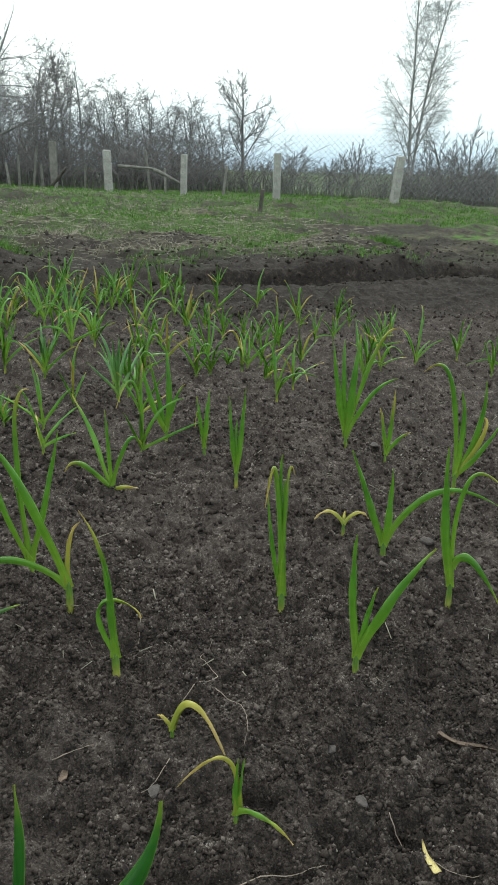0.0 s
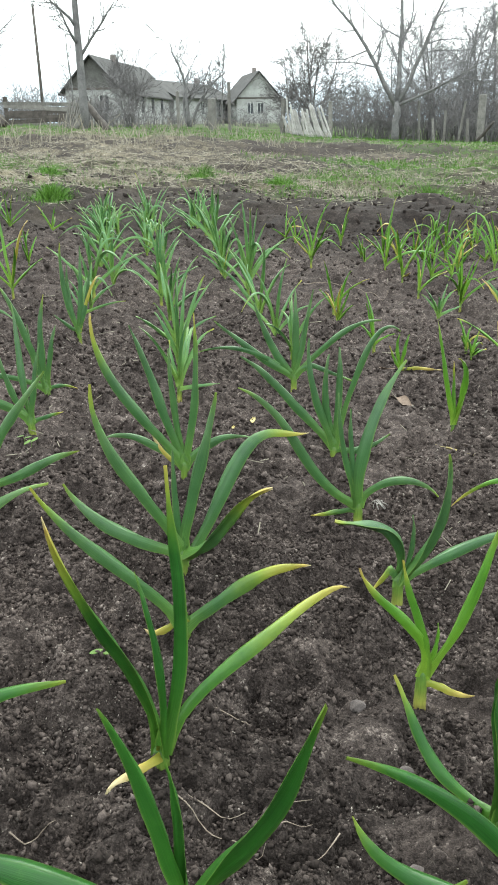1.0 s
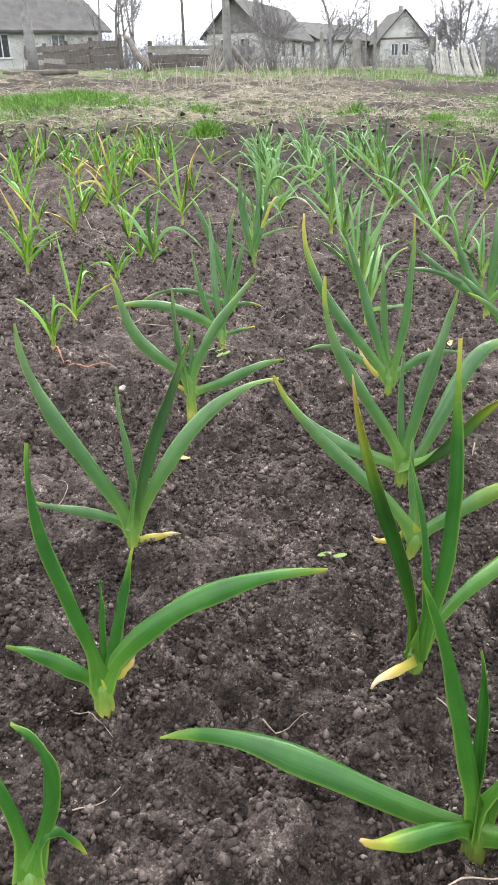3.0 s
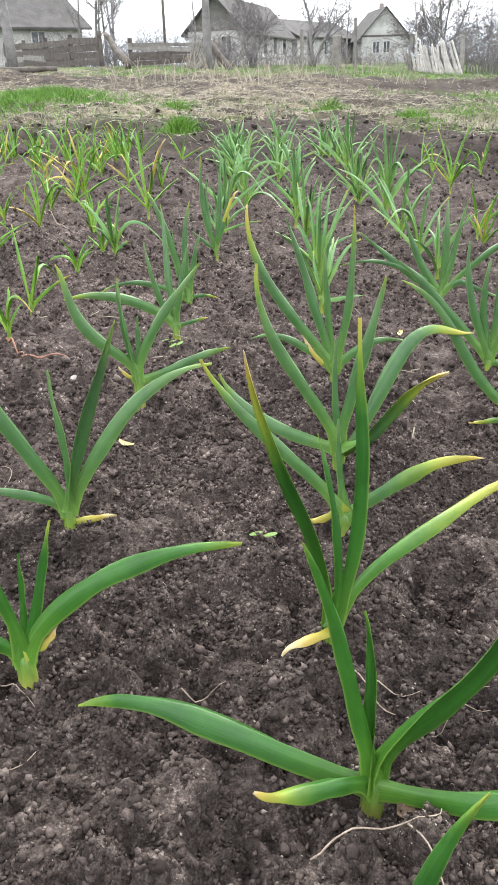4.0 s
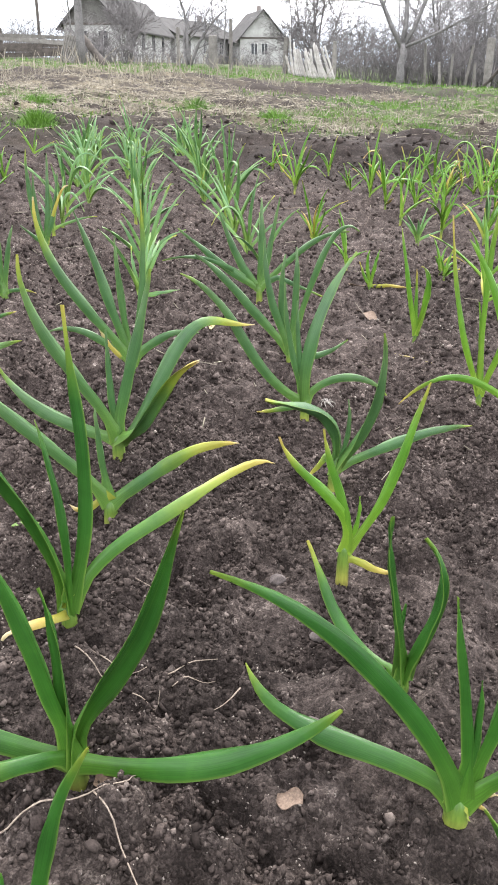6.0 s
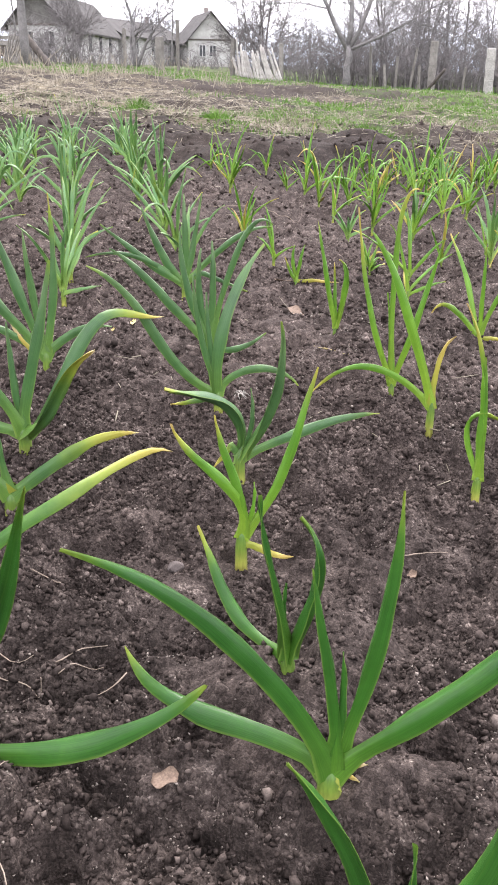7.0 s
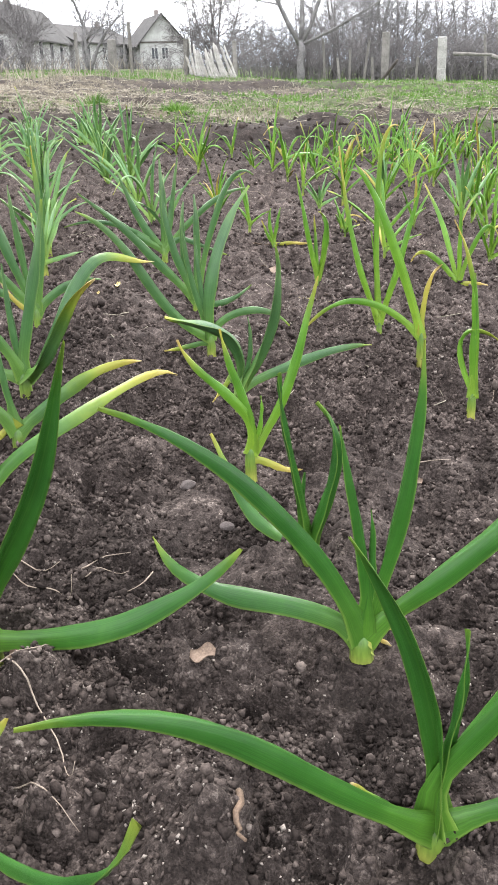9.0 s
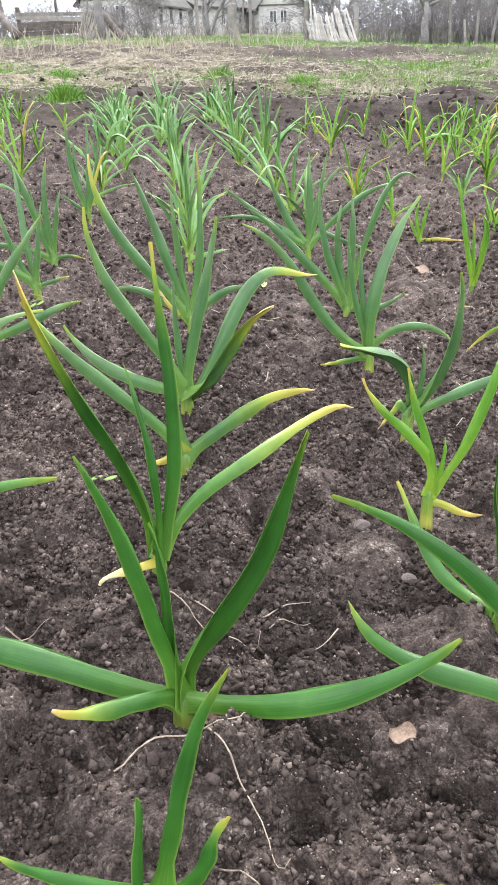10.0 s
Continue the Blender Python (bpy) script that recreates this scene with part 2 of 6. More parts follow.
def crumb_material():
    """Loose crumbs of soil: each one a little drier or damper than the next."""
    mat, tree, shader = material("soil_crumb", 0.95, 0.1)
    geo = tree.nodes.new("ShaderNodeNewGeometry")
    co = object_coord(tree)
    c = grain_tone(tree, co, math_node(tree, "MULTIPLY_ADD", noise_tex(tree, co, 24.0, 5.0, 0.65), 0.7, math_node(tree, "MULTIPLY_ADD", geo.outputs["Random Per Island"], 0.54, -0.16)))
    fine = noise_tex(tree, co, 480.0, 3.0, 0.6)
    c = blend(tree, 1.0, c, ramp(tree, fine, [(0.3, (0.65, 0.65, 0.65)), (0.7, (1.35, 1.34, 1.33))]), "MULTIPLY")
    tree.links.new(c, shader.inputs["Base Color"])
    bump(tree, shader, fine, 0.6, 0.001)
    return mat


CLOD = crumb_material()
GRIT = rough_material("pale_grit", (0.14, 0.118, 0.105), (0.36, 0.315, 0.28), 90.0, 0.9, 0.3, 0.0005)
DEAD_LEAF = rough_material("dead_leaf", (0.10, 0.068, 0.048), (0.2, 0.14, 0.10), 60.0, 0.8, 0.5, 0.002)
BARK = rough_material("grey_bark", (0.125, 0.12, 0.12), (0.242, 0.232, 0.228), 5.0, 0.9, 0.7, 0.02)
TWIG = rough_material("grey_twig", (0.155, 0.146, 0.15), (0.245, 0.232, 0.236), 3.0, 0.9, 0.2, 0.01)
BIRCH_TWIG = rough_material("pale_birch_twig", (0.24, 0.24, 0.245), (0.36, 0.36, 0.365), 3.0, 0.9, 0.2, 0.01)
BIRCH = rough_material("birch_bark", (0.195, 0.183, 0.177), (0.512, 0.5, 0.488), 3.0, 0.85, 0.4, 0.01)
CONCRETE = rough_material("weathered_concrete", (0.26, 0.25, 0.235), (0.42, 0.41, 0.385), 5.0, 0.9, 0.5, 0.01)
OLD_WOOD = rough_material("grey_old_wood", (0.14, 0.13, 0.12), (0.27, 0.255, 0.235), 6.0, 0.9, 0.5, 0.01, 0.2, 0.2)
PALE_WOOD = rough_material("pale_old_wood", (0.30, 0.285, 0.265), (0.50, 0.48, 0.45), 6.0, 0.9, 0.5, 0.01, 0.2, 0.2)
DARK_WOOD = rough_material("dark_old_wood", (0.0595, 0.051, 0.0467), (0.136, 0.119, 0.106), 6.0, 0.9, 0.5, 0.01, 0.2, 0.15)
LIMEWASH = rough_material("whitewashed_wall", (0.30, 0.295, 0.285), (0.50, 0.50, 0.485), 0.9, 0.9, 0.3, 0.01, grain=0.12)
ROOFING = rough_material("grey_slate_roof", (0.042, 0.040, 0.040), (0.085, 0.081, 0.080), 1.5, 0.9, 0.4, 0.02)
GABLE_BOARD = rough_material("grey_gable_board", (0.096, 0.0912, 0.0864), (0.163, 0.158, 0.149), 2.5, 0.9, 0.4, 0.01)
FRAME_PAINT = rough_material("faded_window_paint", (0.40, 0.40, 0.39), (0.60, 0.60, 0.58), 4.0, 0.7, 0.2, 0.004)
BRICK = rough_material("chimney_brick", (0.19, 0.165, 0.155), (0.29, 0.25, 0.235), 6.0, 0.9, 0.5, 0.01)
WIRE = rough_material("galvanised_wire", (0.20, 0.21, 0.22), (0.34, 0.35, 0.36), 8.0, 0.5, 0.1, 0.001)
BRUSH = rough_material("brushwood", (0.115, 0.106, 0.106), (0.195, 0.182, 0.182), 0.6, 0.95, 0.2, 0.02)
# paled towards blue-grey: the haze of distance is put into this wood's colour
HAZED_WOOD = rough_material("hazed_far_woodland", (0.244, 0.256, 0.268), (0.342, 0.354, 0.366), 0.2, 1.0, 0.2, 0.05)
PALE_ROOT = rough_material("pale_root", (0.19, 0.148, 0.118), (0.36, 0.295, 0.24), 60.0, 0.8, 0.3, 0.001)
RED_STICK = rough_material("reddish_stick", (0.17, 0.085, 0.06), (0.30, 0.16, 0.115), 40.0, 0.8, 0.4, 0.001)
FLAT_STONE = rough_material("flat_grey_stone", (0.0574, 0.0472, 0.0446), (0.122, 0.102, 0.0969), 55.0, 0.85, 0.5, 0.0015)
PALE_STONE = rough_material("pale_stone", (0.259, 0.238, 0.216), (0.418, 0.389, 0.36), 60.0, 0.85, 0.4, 0.0015)
TAN_LEAF = rough_material("tan_dead_leaf", (0.136, 0.0952, 0.0714), (0.245, 0.18, 0.139), 70.0, 0.8, 0.4, 0.0015)
YELLOW_LEAF = rough_material("yellow_dry_leaf", (0.42, 0.33, 0.13), (0.66, 0.56, 0.27), 70.0, 0.7, 0.4, 0.0015)
SEEDLING = rough_material("seedling_leaf", (0.09, 0.16, 0.035), (0.16, 0.25, 0.06), 80.0, 0.5, 0.2, 0.001)
GLASS, _tree, _shader = material("window_glass", 0.08, 0.5)
_shader.inputs["Base Color"].default_value = (0.03, 0.035, 0.04, 1)

# ---- building helpers ----
def link_mesh(name, verts, faces, mat, parent=None, label="", smooth=False, uvs=None, attrs=None):
    """One mesh object from arrays; uvs and attrs are given per vertex."""
    me = bpy.data.meshes.new(name)
    me.from_pydata([tuple(v) for v in np.asarray(verts, float).tolist()], [], [tuple(f) for f in faces])
    if mat:
        me.materials.append(mat)
    if smooth:
        me.shade_smooth()
    if uvs is not None:
        layer = me.uv_layers.new(name="UVMap")
        loops = np.zeros(len(me.loops), dtype=np.int32)
        me.loops.foreach_get("vertex_index", loops)
        layer.data.foreach_set("uv", np.asarray(uvs, np.float32)[loops].ravel())
    for key, values in (attrs or {}).items():
        me.attributes.new(key, "FLOAT", "POINT").data.foreach_set("value", np.asarray(values, np.float32))
    ob = new(name, me)
    if parent:
        ob.parent = parent
    if label:
        tagged(ob, label)
    return ob


def part(name, bm, mat, parent=None, label=""):
    """Links a bmesh as one mesh object under a thing or a part."""
    me = bpy.data.meshes.new(name)
    bm.to_mesh(me)
    bm.free()
    if mat:
        me.materials.append(mat)
    ob = new(name, me)
    if parent:
        ob.parent = parent
    if label:
        tagged(ob, label)
    return ob


def empty(name, x, y, z, turn=0.0):
    ob = new(name)
    ob.empty_display_size = 0.1
    ob.matrix_world = pose(x, y, z, 0, 0, turn)
    return ob


def box_bm(size, centre=(0, 0, 0), bevel=0.0, turn=None):
    bm = bmesh.new()
    m = Matrix.Translation(centre) @ (turn or Matrix()) @ Matrix.Diagonal((*size, 1))
    bmesh.ops.create_cube(bm, size=1.0, matrix=m)
    if bevel:
        bmesh.ops.bevel(bm, geom=bm.edges[:], offset=bevel, segments=2, affect="EDGES", profile=0.6)
    return bm


def tubes(lines, sides):
    """Verts and faces of tapered tubes along polylines of (points, radii)."""
    verts, faces, base = [], [], 0
    ring = np.arange(sides) / sides * 2 * np.pi
    for pts, rad in lines:
        pts = np.asarray(pts, float)
        n = len(pts)
        way = np.gradient(pts, axis=0)
        way /= np.linalg.norm(way, axis=1, keepdims=True) + 1e-9
        ref = np.array([0.31, 0.87, 0.39])
        a = np.cross(way, ref)
        a /= np.linalg.norm(a, axis=1, keepdims=True) + 1e-9
        b = np.cross(way, a)
        r = np.asarray(rad, float)[:, None, None]
        v = pts[:, None] + r * (np.cos(ring)[None, :, None] * a[:, None] + np.sin(ring)[None, :, None] * b[:, None])
        verts.append(v.reshape(-1, 3))
        for i in range(n - 1):
            for k in range(sides):
                k2 = (k + 1) % sides
                faces.append((base + i * sides + k, base + i * sides + k2, base + (i + 1) * sides + k2, base + (i + 1) * sides + k))
        faces.append(tuple(base + (n - 1) * sides + k for k in range(sides)))
        faces.append(tuple(base + k for k in reversed(range(sides))))
        base += n * sides
    return np.concatenate(verts), faces


# ---- the lie of the land ----
ROW = (-0.558, 0.83)  # the way the planted rows run
ACROSS = (0.83, 0.558)


def lie(x, y):
    """The smooth height of the land: it falls gently to the right and levels out far off."""
    x, y = np.asarray(x, float), np.asarray(y, float)
    d = np.hypot(x, y)
    s = np.clip((d - 12) / 14, 0, 1)
    dip = 0.30 * np.exp(-((x + 8.0) / 6.5) ** 2 - ((y - 29.0) / 8.0) ** 2)  # the hollow before the thicket
    rise = 0.19 * np.exp(-((x - 5.0) / 3.2) ** 2 - ((y - 23.5) / 4.0) ** 2)  # and the low swell beside it
    return -0.045 * 28 * np.tanh(x / 28) - 0.01 * 40 * np.tanh(y / 40) + 0.15 * s * s * (3 - 2 * s) - dip + rise


LATTICES = {}


def lattice(seed):
    if seed not in LATTICES:
        LATTICES[seed] = np.random.RandomState(seed).rand(256, 256)
    return LATTICES[seed]


def value_noise(x, y, size, seed):
    """Smooth noise of 0 to 1 with features of about that size."""
    g = lattice(seed)
    u, v = np.asarray(x) / size + 1000.0, np.asarray(y) / size + 1000.0
    i, j = np.floor(u).astype(int), np.floor(v).astype(int)
    fu, fv = u - i, v - j
    fu, fv = fu * fu * (3 - 2 * fu), fv * fv * (3 - 2 * fv)
    i0, j0, i1, j1 = i % 256, j % 256, (i + 1) % 256, (j + 1) % 256
    return (g[i0, j0] * (1 - fu) + g[i1, j0] * fu) * (1 - fv) + (g[i0, j1] * (1 - fu) + g[i1, j1] * fu) * fv


def step(a, b, x):
    s = np.clip((np.asarray(x) - a) / (b - a), 0, 1)
    return s * s * (3 - 2 * s)


def rows_uv(x, y):
    return ACROSS[0] * x + ACROSS[1] * y, ROW[0] * x + ROW[1] * y


def spot(u, v, cu, cv, ru, rv):
    return np.exp(-(((u - cu) / ru) ** 2 + ((v - cv) / rv) ** 2) * 1.2)


def cover(x, y):
    """How much straw and how much grass lies on the ground at a place."""
    u, v = rows_uv(x, y)
    wob = (value_noise(x, y, 0.9, 11) - 0.5) * 1.1 + (value_noise(x, y, 0.28, 12) - 0.5) * 0.5
    n1 = value_noise(x, y, 1.7, 13)
    straw = (0.12 * step(4.8, 5.0, v) + 0.88 * step(5.6, 7.2, v + 0.9 * wob)) * (0.6 + 0.4 * step(2.5, -1.0, u))
    straw = straw * (0.3 + 1.0 * n1)
    dark = step(14, 15, v + wob) * step(19, 17, v + wob) * step(0.5, 2.0, u) * step(9, 7, u)
    straw = straw * (1 - 0.6 * dark)
    grass = 0.95 * spot(u, v, -0.9, 5.6, 0.13, 0.2) + spot(u, v, -1.26, 8.7, 0.22, 0.35)
    grass = grass + 2.2 * spot(u, v, -2.9, 8.9, 0.95, 1.9) + 0.35 * step(4.9, 5.3, v + wob) * step(7.4, 6.4, v + wob) * step(0.45, 0.65, n1) + 0.6 * step(8.2, 8.8, v + wob) * step(10.5, 9.5, v + wob) * step(0.4, 0.55, n1) + spot(u, v, 0.15, 7.35, 0.2, 0.25) + spot(u, v, 0.8, 6.9, 0.2, 0.25) + spot(u, v, 1.9, 6.5, 0.33, 0.25)
    grass = grass + 1.3 * step(0.9, 2.2, u + wob) * step(6.9, 7.8, v + wob) * step(13.5, 11, v + wob) * step(0.2, 0.6, n1)
    grass = grass + 0.9 * step(4.0, 6.5, u + wob) * step(11.5, 14, v + wob)
    grass = grass + spot(u, v, 4.47, 6.7, 0.28, 0.2) + spot(u, v, 6.84, 7.2, 0.35, 0.2)
    grass = grass + 0.95 * step(18.2, 19.4, v + wob)
    return np.clip(straw, 0, 1), np.clip(grass * (0.15 + 1.2 * value_noise(x, y, 0.5, 14) * (0.5 + value_noise(x, y, 1.9, 15))), 0, 1)


def grains(x, y, cell, least, most, share, flat, seed):
    """Height of lumps half sunk in the ground: one at most in each cell, each of its own size."""
    g1, g2, g3, g4 = (lattice(seed + k) for k in range(4))
    u, v = x / cell + 5000.0, y / cell + 5000.0
    i0, j0 = np.floor(u).astype(int), np.floor(v).astype(int)
    top = np.zeros(np.shape(x))
    for di in (-1, 0, 1):
        for dj in (-1, 0, 1):
            i, j = i0 + di, j0 + dj
            k = (i + 37 * (j // 256)) % 256, (j + 53 * (i // 256)) % 256
            r = least + (most - least) * g3[k] ** 2
            d2 = ((u - i - g1[k]) ** 2 + (v - j - g2[k]) ** 2) * (cell / r) ** 2
            h = r * flat * (0.6 + 0.8 * g4[k]) * np.sqrt(np.clip(1 - d2, 0, 1)) * (((g4[k] * 7.3 + g3[k] * 3.1) % 1.0) < share)
            top = np.maximum(top, h)
    return top


def crumble(x, y):
    """Crumbly soil: lumps of several sizes that crowd together in places and leave smoother floor between."""
    wx, wy = x, y
    for size, push, seed in ((0.05, 0.016, 31), (0.016, 0.006, 33)):
        wx, wy = wx + (value_noise(x, y, size, seed) - 0.5) * push, wy + (value_noise(x, y, size, seed + 1) - 0.5) * push
    rough = roughness(x, y)
    big = grains(wx, wy, 0.050, 0.010, 0.028, 0.6, 0.55, 41)
    mid = grains(wx, wy, 0.022, 0.0055, 0.012, 0.75, 1.0, 51)
    pits = step(0.5, 0.85, value_noise(wx, wy, 0.019, 39)) * 0.014 + step(0.45, 0.8, value_noise(wx, wy, 0.04, 40)) * 0.019
    far = step(0.9, 2.4, np.hypot(x, y))  # farther off only the larger clods are raised
    big, mid = big * (1 + 0.35 * far), mid * (1 + 0.3 * far)
    return 0.0095 + big * (0.5 + 0.5 * rough) + mid * (0.5 + 0.5 * rough) - pits * (0.4 + 0.6 * rough) * (1 - 0.55 * far) + (value_noise(x, y, 0.075, 3) - 0.5) * 0.026


def roughness(x, y):
    """Where the soil lies loose (1) and where rain has smoothed it (0)."""
    return step(0.19, 0.44, value_noise(x, y, 0.10, 37) * 0.5 + value_noise(x, y, 0.035, 36) * 0.25 + value_noise(x, y, 0.33, 38) * 0.25)


def relief(x, y, crumbs=True):
    """Clods, furrows and the dug edge of the bed, on top of the lie of the land."""
    u, v = rows_uv(x, y)
    d = np.hypot(x, y)
    bed = step(4.7, 4.3, v)
    z = bed * (0.35 + 0.65 * step(1.3, 2.4, d)) * ((value_noise(x, y, 0.33, 1) - 0.5) * 0.036 + (value_noise(x, y, 0.12, 2) - 0.5) * 0.028)
    z = z + (bed * (crumble(x, y) * (0.25 + 0.75 * step(-0.7, -0.1, y)) + 0.006 * step(-0.1, -0.7, y)) if crumbs else bed * 0.0105)
    wob = (value_noise(x, y, 0.8, 6) - 0.5) * 0.35
    # the bed ends in a shallow trench under a dug bank
    bank = 0.3 + 0.7 * step(2.3, 3.3, u)
    z = z - bank * 0.11 * np.exp(-((v + wob - 4.72) / 0.12) ** 2) + 0.085 * bank * step(4.74, 4.90, v + wob) * step(9, 6, v)
    rest = 1 - bed
    z = z + rest * step(60, 20, d) * ((value_noise(x, y, 0.9, 7) - 0.5) * 0.15 + (value_noise(x, y, 0.25, 8) - 0.5) * 0.085 + (value_noise(x, y, 0.09, 9) - 0.5) * 0.05)
    # old furrows beyond
    z = z + rest * 0.05 * np.sin(v * 5.2 + 3 * wob) * step(13.5, 15, v) * step(20, 18, v)
    return z


def land(x, y):
    return lie(x, y) + relief(x, y)


def floor_at(x, y):
    """The height of the land without its crumbs."""
    return lie(x, y) + relief(x, y, False)


def land_at(x, y):
    return float(floor_at(np.array([float(x)]), np.array([float(y)]))[0])


def ground_sheet():
    """One sheet in rings round the gardener's place: fine close by, ever coarser towards the horizon."""
    fine = 0.0050
    ahead = np.arange(radians(60), radians(158), fine)  # the side of the bed
    back, gap = [ahead[-1] + fine], fine
    while back[-1] < radians(420) - fine:
        left = radians(420) - back[-1]
        gap = min(gap * 1.2, 0.09, max(fine, left * 0.16))
        back.append(back[-1] + gap)
    turns = np.concatenate([ahead, np.array(back)])
    radii, gap = [0.0005, 0.03], 0.03
    while radii[-1] < 3600:
        r = radii[-1]
        gap = max(0.003, gap * 0.8) if r < 0.30 else (r * fine * 0.92 if r < 4.5 else (r * 0.0062 if r < 9.5 else gap * 1.035))
        radii.append(r + gap)
    radii = np.array(radii)
    A, R = np.meshgrid(turns, radii)
    X, Y = -0.12 + R * np.cos(A), -0.05 + R * np.sin(A)
    ny, nx = X.shape
    Z = land(X, Y)
    straw, grass = cover(X, Y)
    me = bpy.data.meshes.new("ground")
    me.vertices.add(nx * ny)
    me.vertices.foreach_set("co", np.stack([X, Y, Z], -1).astype(np.float32).ravel())
    i = np.arange(nx * ny, dtype=np.int32).reshape(ny, nx)
    j = np.concatenate([i, i[:, :1]], 1)
    quads = np.stack([j[:-1, :-1], j[1:, :-1], j[1:, 1:], j[:-1, 1:]], -1).reshape(-1, 4)
    me.loops.add(quads.size)
    me.loops.foreach_set("vertex_index", quads.ravel())
    me.polygons.add(len(quads))
    me.polygons.foreach_set("loop_start", np.arange(0, quads.size, 4, dtype=np.int32))
    me.update(calc_edges=True)
    me.materials.append(SOIL)
    me.shade_smooth()
    me.attributes.new("straw", "FLOAT", "POINT").data.foreach_set("value", straw.astype(np.float32).ravel())
    me.attributes.new("grass", "FLOAT", "POINT").data.foreach_set("value", grass.astype(np.float32).ravel())
    return tagged(new("ground", me), "dark crumbly garden soil running into straw-strewn turf and grass", "ground", kind="structure")


ground_sheet()


def fast_mesh(name, verts, tris, mat):
    """A mesh object from arrays of points and triangles."""
    me = bpy.data.meshes.new(name)
    me.vertices.add(len(verts))
    me.vertices.foreach_set("co", np.asarray(verts, np.float32).ravel())
    tris = np.asarray(tris, np.int32)
    me.loops.add(tris.size)
    me.loops.foreach_set("vertex_index", tris.ravel())
    me.polygons.add(len(tris))
    me.polygons.foreach_set("loop_start", np.arange(0, tris.size, tris.shape[1], dtype=np.int32))
    me.update(calc_edges=True)
    me.materials.append(mat)
    return new(name, me)


def lumps(name, places, sizes, mat, label, seed, category, flat=0.75, plain=False):
    """Many small irregular clods joined into one mesh; plain: six-cornered ones."""
    rng = np.random.RandomState(seed)
    bm = bmesh.new()
    if plain:
        corner = [bm.verts.new(Vector(c) * 1.15) for c in ((1, 0, 0), (0, 1, 0), (-1, 0, 0), (0, -1, 0), (0, 0, 1), (0, 0, -1))]
        for k in range(4):
            bm.faces.new((corner[k], corner[(k + 1) % 4], corner[4]))
            bm.faces.new((corner[(k + 1) % 4], corner[k], corner[5]))
    else:
        bmesh.ops.create_icosphere(bm, subdivisions=1, radius=1.0)
    bm.verts.index_update()
    shape = np.array([v.co for v in bm.verts])
    tri = np.array([[v.index for v in f.verts] for f in bm.faces])
    bm.free()
    n = len(places)
    v = shape[None] * (0.4 + 1.1 * rng.rand(n, len(shape), 1)) * (0.6 + 0.7 * rng.rand(n, 1, 3)) * np.array([1, 1, flat])[None, None]
    q = rng.randn(n, 4)
    q[:, 1:3] *= 0.5 if flat < 0.6 else 1.0
    q /= np.linalg.norm(q, axis=1, keepdims=True)
    w, x, y, z = q.T
    turn = np.stack([1 - 2 * (y * y + z * z), 2 * (x * y - z * w), 2 * (x * z + y * w), 2 * (x * y + z * w), 1 - 2 * (x * x + z * z), 2 * (y * z - x * w),
                     2 * (x * z - y * w), 2 * (y * z + x * w), 1 - 2 * (x * x + y * y)], -1).reshape(n, 3, 3)
    v = np.einsum("nij,nkj->nki", turn, v)
    v = v * np.asarray(sizes)[:, None, None] + np.asarray(places)[:, None]
    f = tri[None] + (np.arange(n) * len(shape))[:, None, None]
    return tagged(fast_mesh(name, v.reshape(-1, 3), f.reshape(-1, 3), mat), label, category, kind="stuff")


def scatter_on_bed(n, seed, x0, x1, y0, y1):
    rng = np.random.RandomState(seed)
    x, y = x0 + (x1 - x0) * rng.rand(n), y0 + (y1 - y0) * rng.rand(n)
    keep = rows_uv(x, y)[1] < 4.5
    return x[keep], y[keep], rng

# ---- bare trees ----
def grow(lines, p, way, length, radius, level, rng, spec):
    """Adds a limb as a polyline to lines[level], with its own side shoots."""
    n = (9, 7, 5, 4)[level]
    pts, rad = [np.array(p, float)], [radius]
    d = np.array(way, float)
    for k in range(1, n):
        d = d + rng.randn(3) * spec["wander"][level] + np.array([0, 0, spec["lift"][level]])
        d /= np.linalg.norm(d)
        pts.append(pts[-1] + d * length / (n - 1))
        rad.append(radius * (1 - (1 - spec["taper"]) * k / (n - 1)))
    lines[level].append((pts, rad))
    if level + 1 >= spec["levels"]:
        return
    count = spec["count"][level]
    for k in range(count):
        f = spec["from"][level] + (1 - spec["from"][level]) * (k + rng.rand()) / count
        i = min(int(f * (n - 1)), n - 2)
        q = pts[i] + (pts[i + 1] - pts[i]) * (f * (n - 1) - i)
        main = pts[i + 1] - pts[i]
        main /= np.linalg.norm(main)
        side = np.cross(main, rng.randn(3))
        side /= np.linalg.norm(side) + 1e-9
        a = radians(spec["angle"][level] * (0.75 + 0.5 * rng.rand()))
        out = main * math.cos(a) + side * math.sin(a)
        size = length * spec["ratio"][level] * (0.65 + 0.6 * rng.rand()) * (1.1 - 0.55 * f)
        grow(lines, q, out, size, max(rad[i] * spec["thin"], spec["least"]), level + 1, rng, spec)


def clothe(top, lines, bark, twig):
    """Trunk, branchwork and the crown of twigs, each one mesh."""
    for pname, levels, sides in (("trunk", (0,), 8), ("branchwork", (1,), 5), ("crown", (2, 3), 3)):
        mine = [line for level in levels for line in lines[level]]
        if mine:
            v, f = tubes(mine, sides)
            link_mesh(pname, v, f, twig if pname == "crown" else bark, top, smooth=pname != "crown")


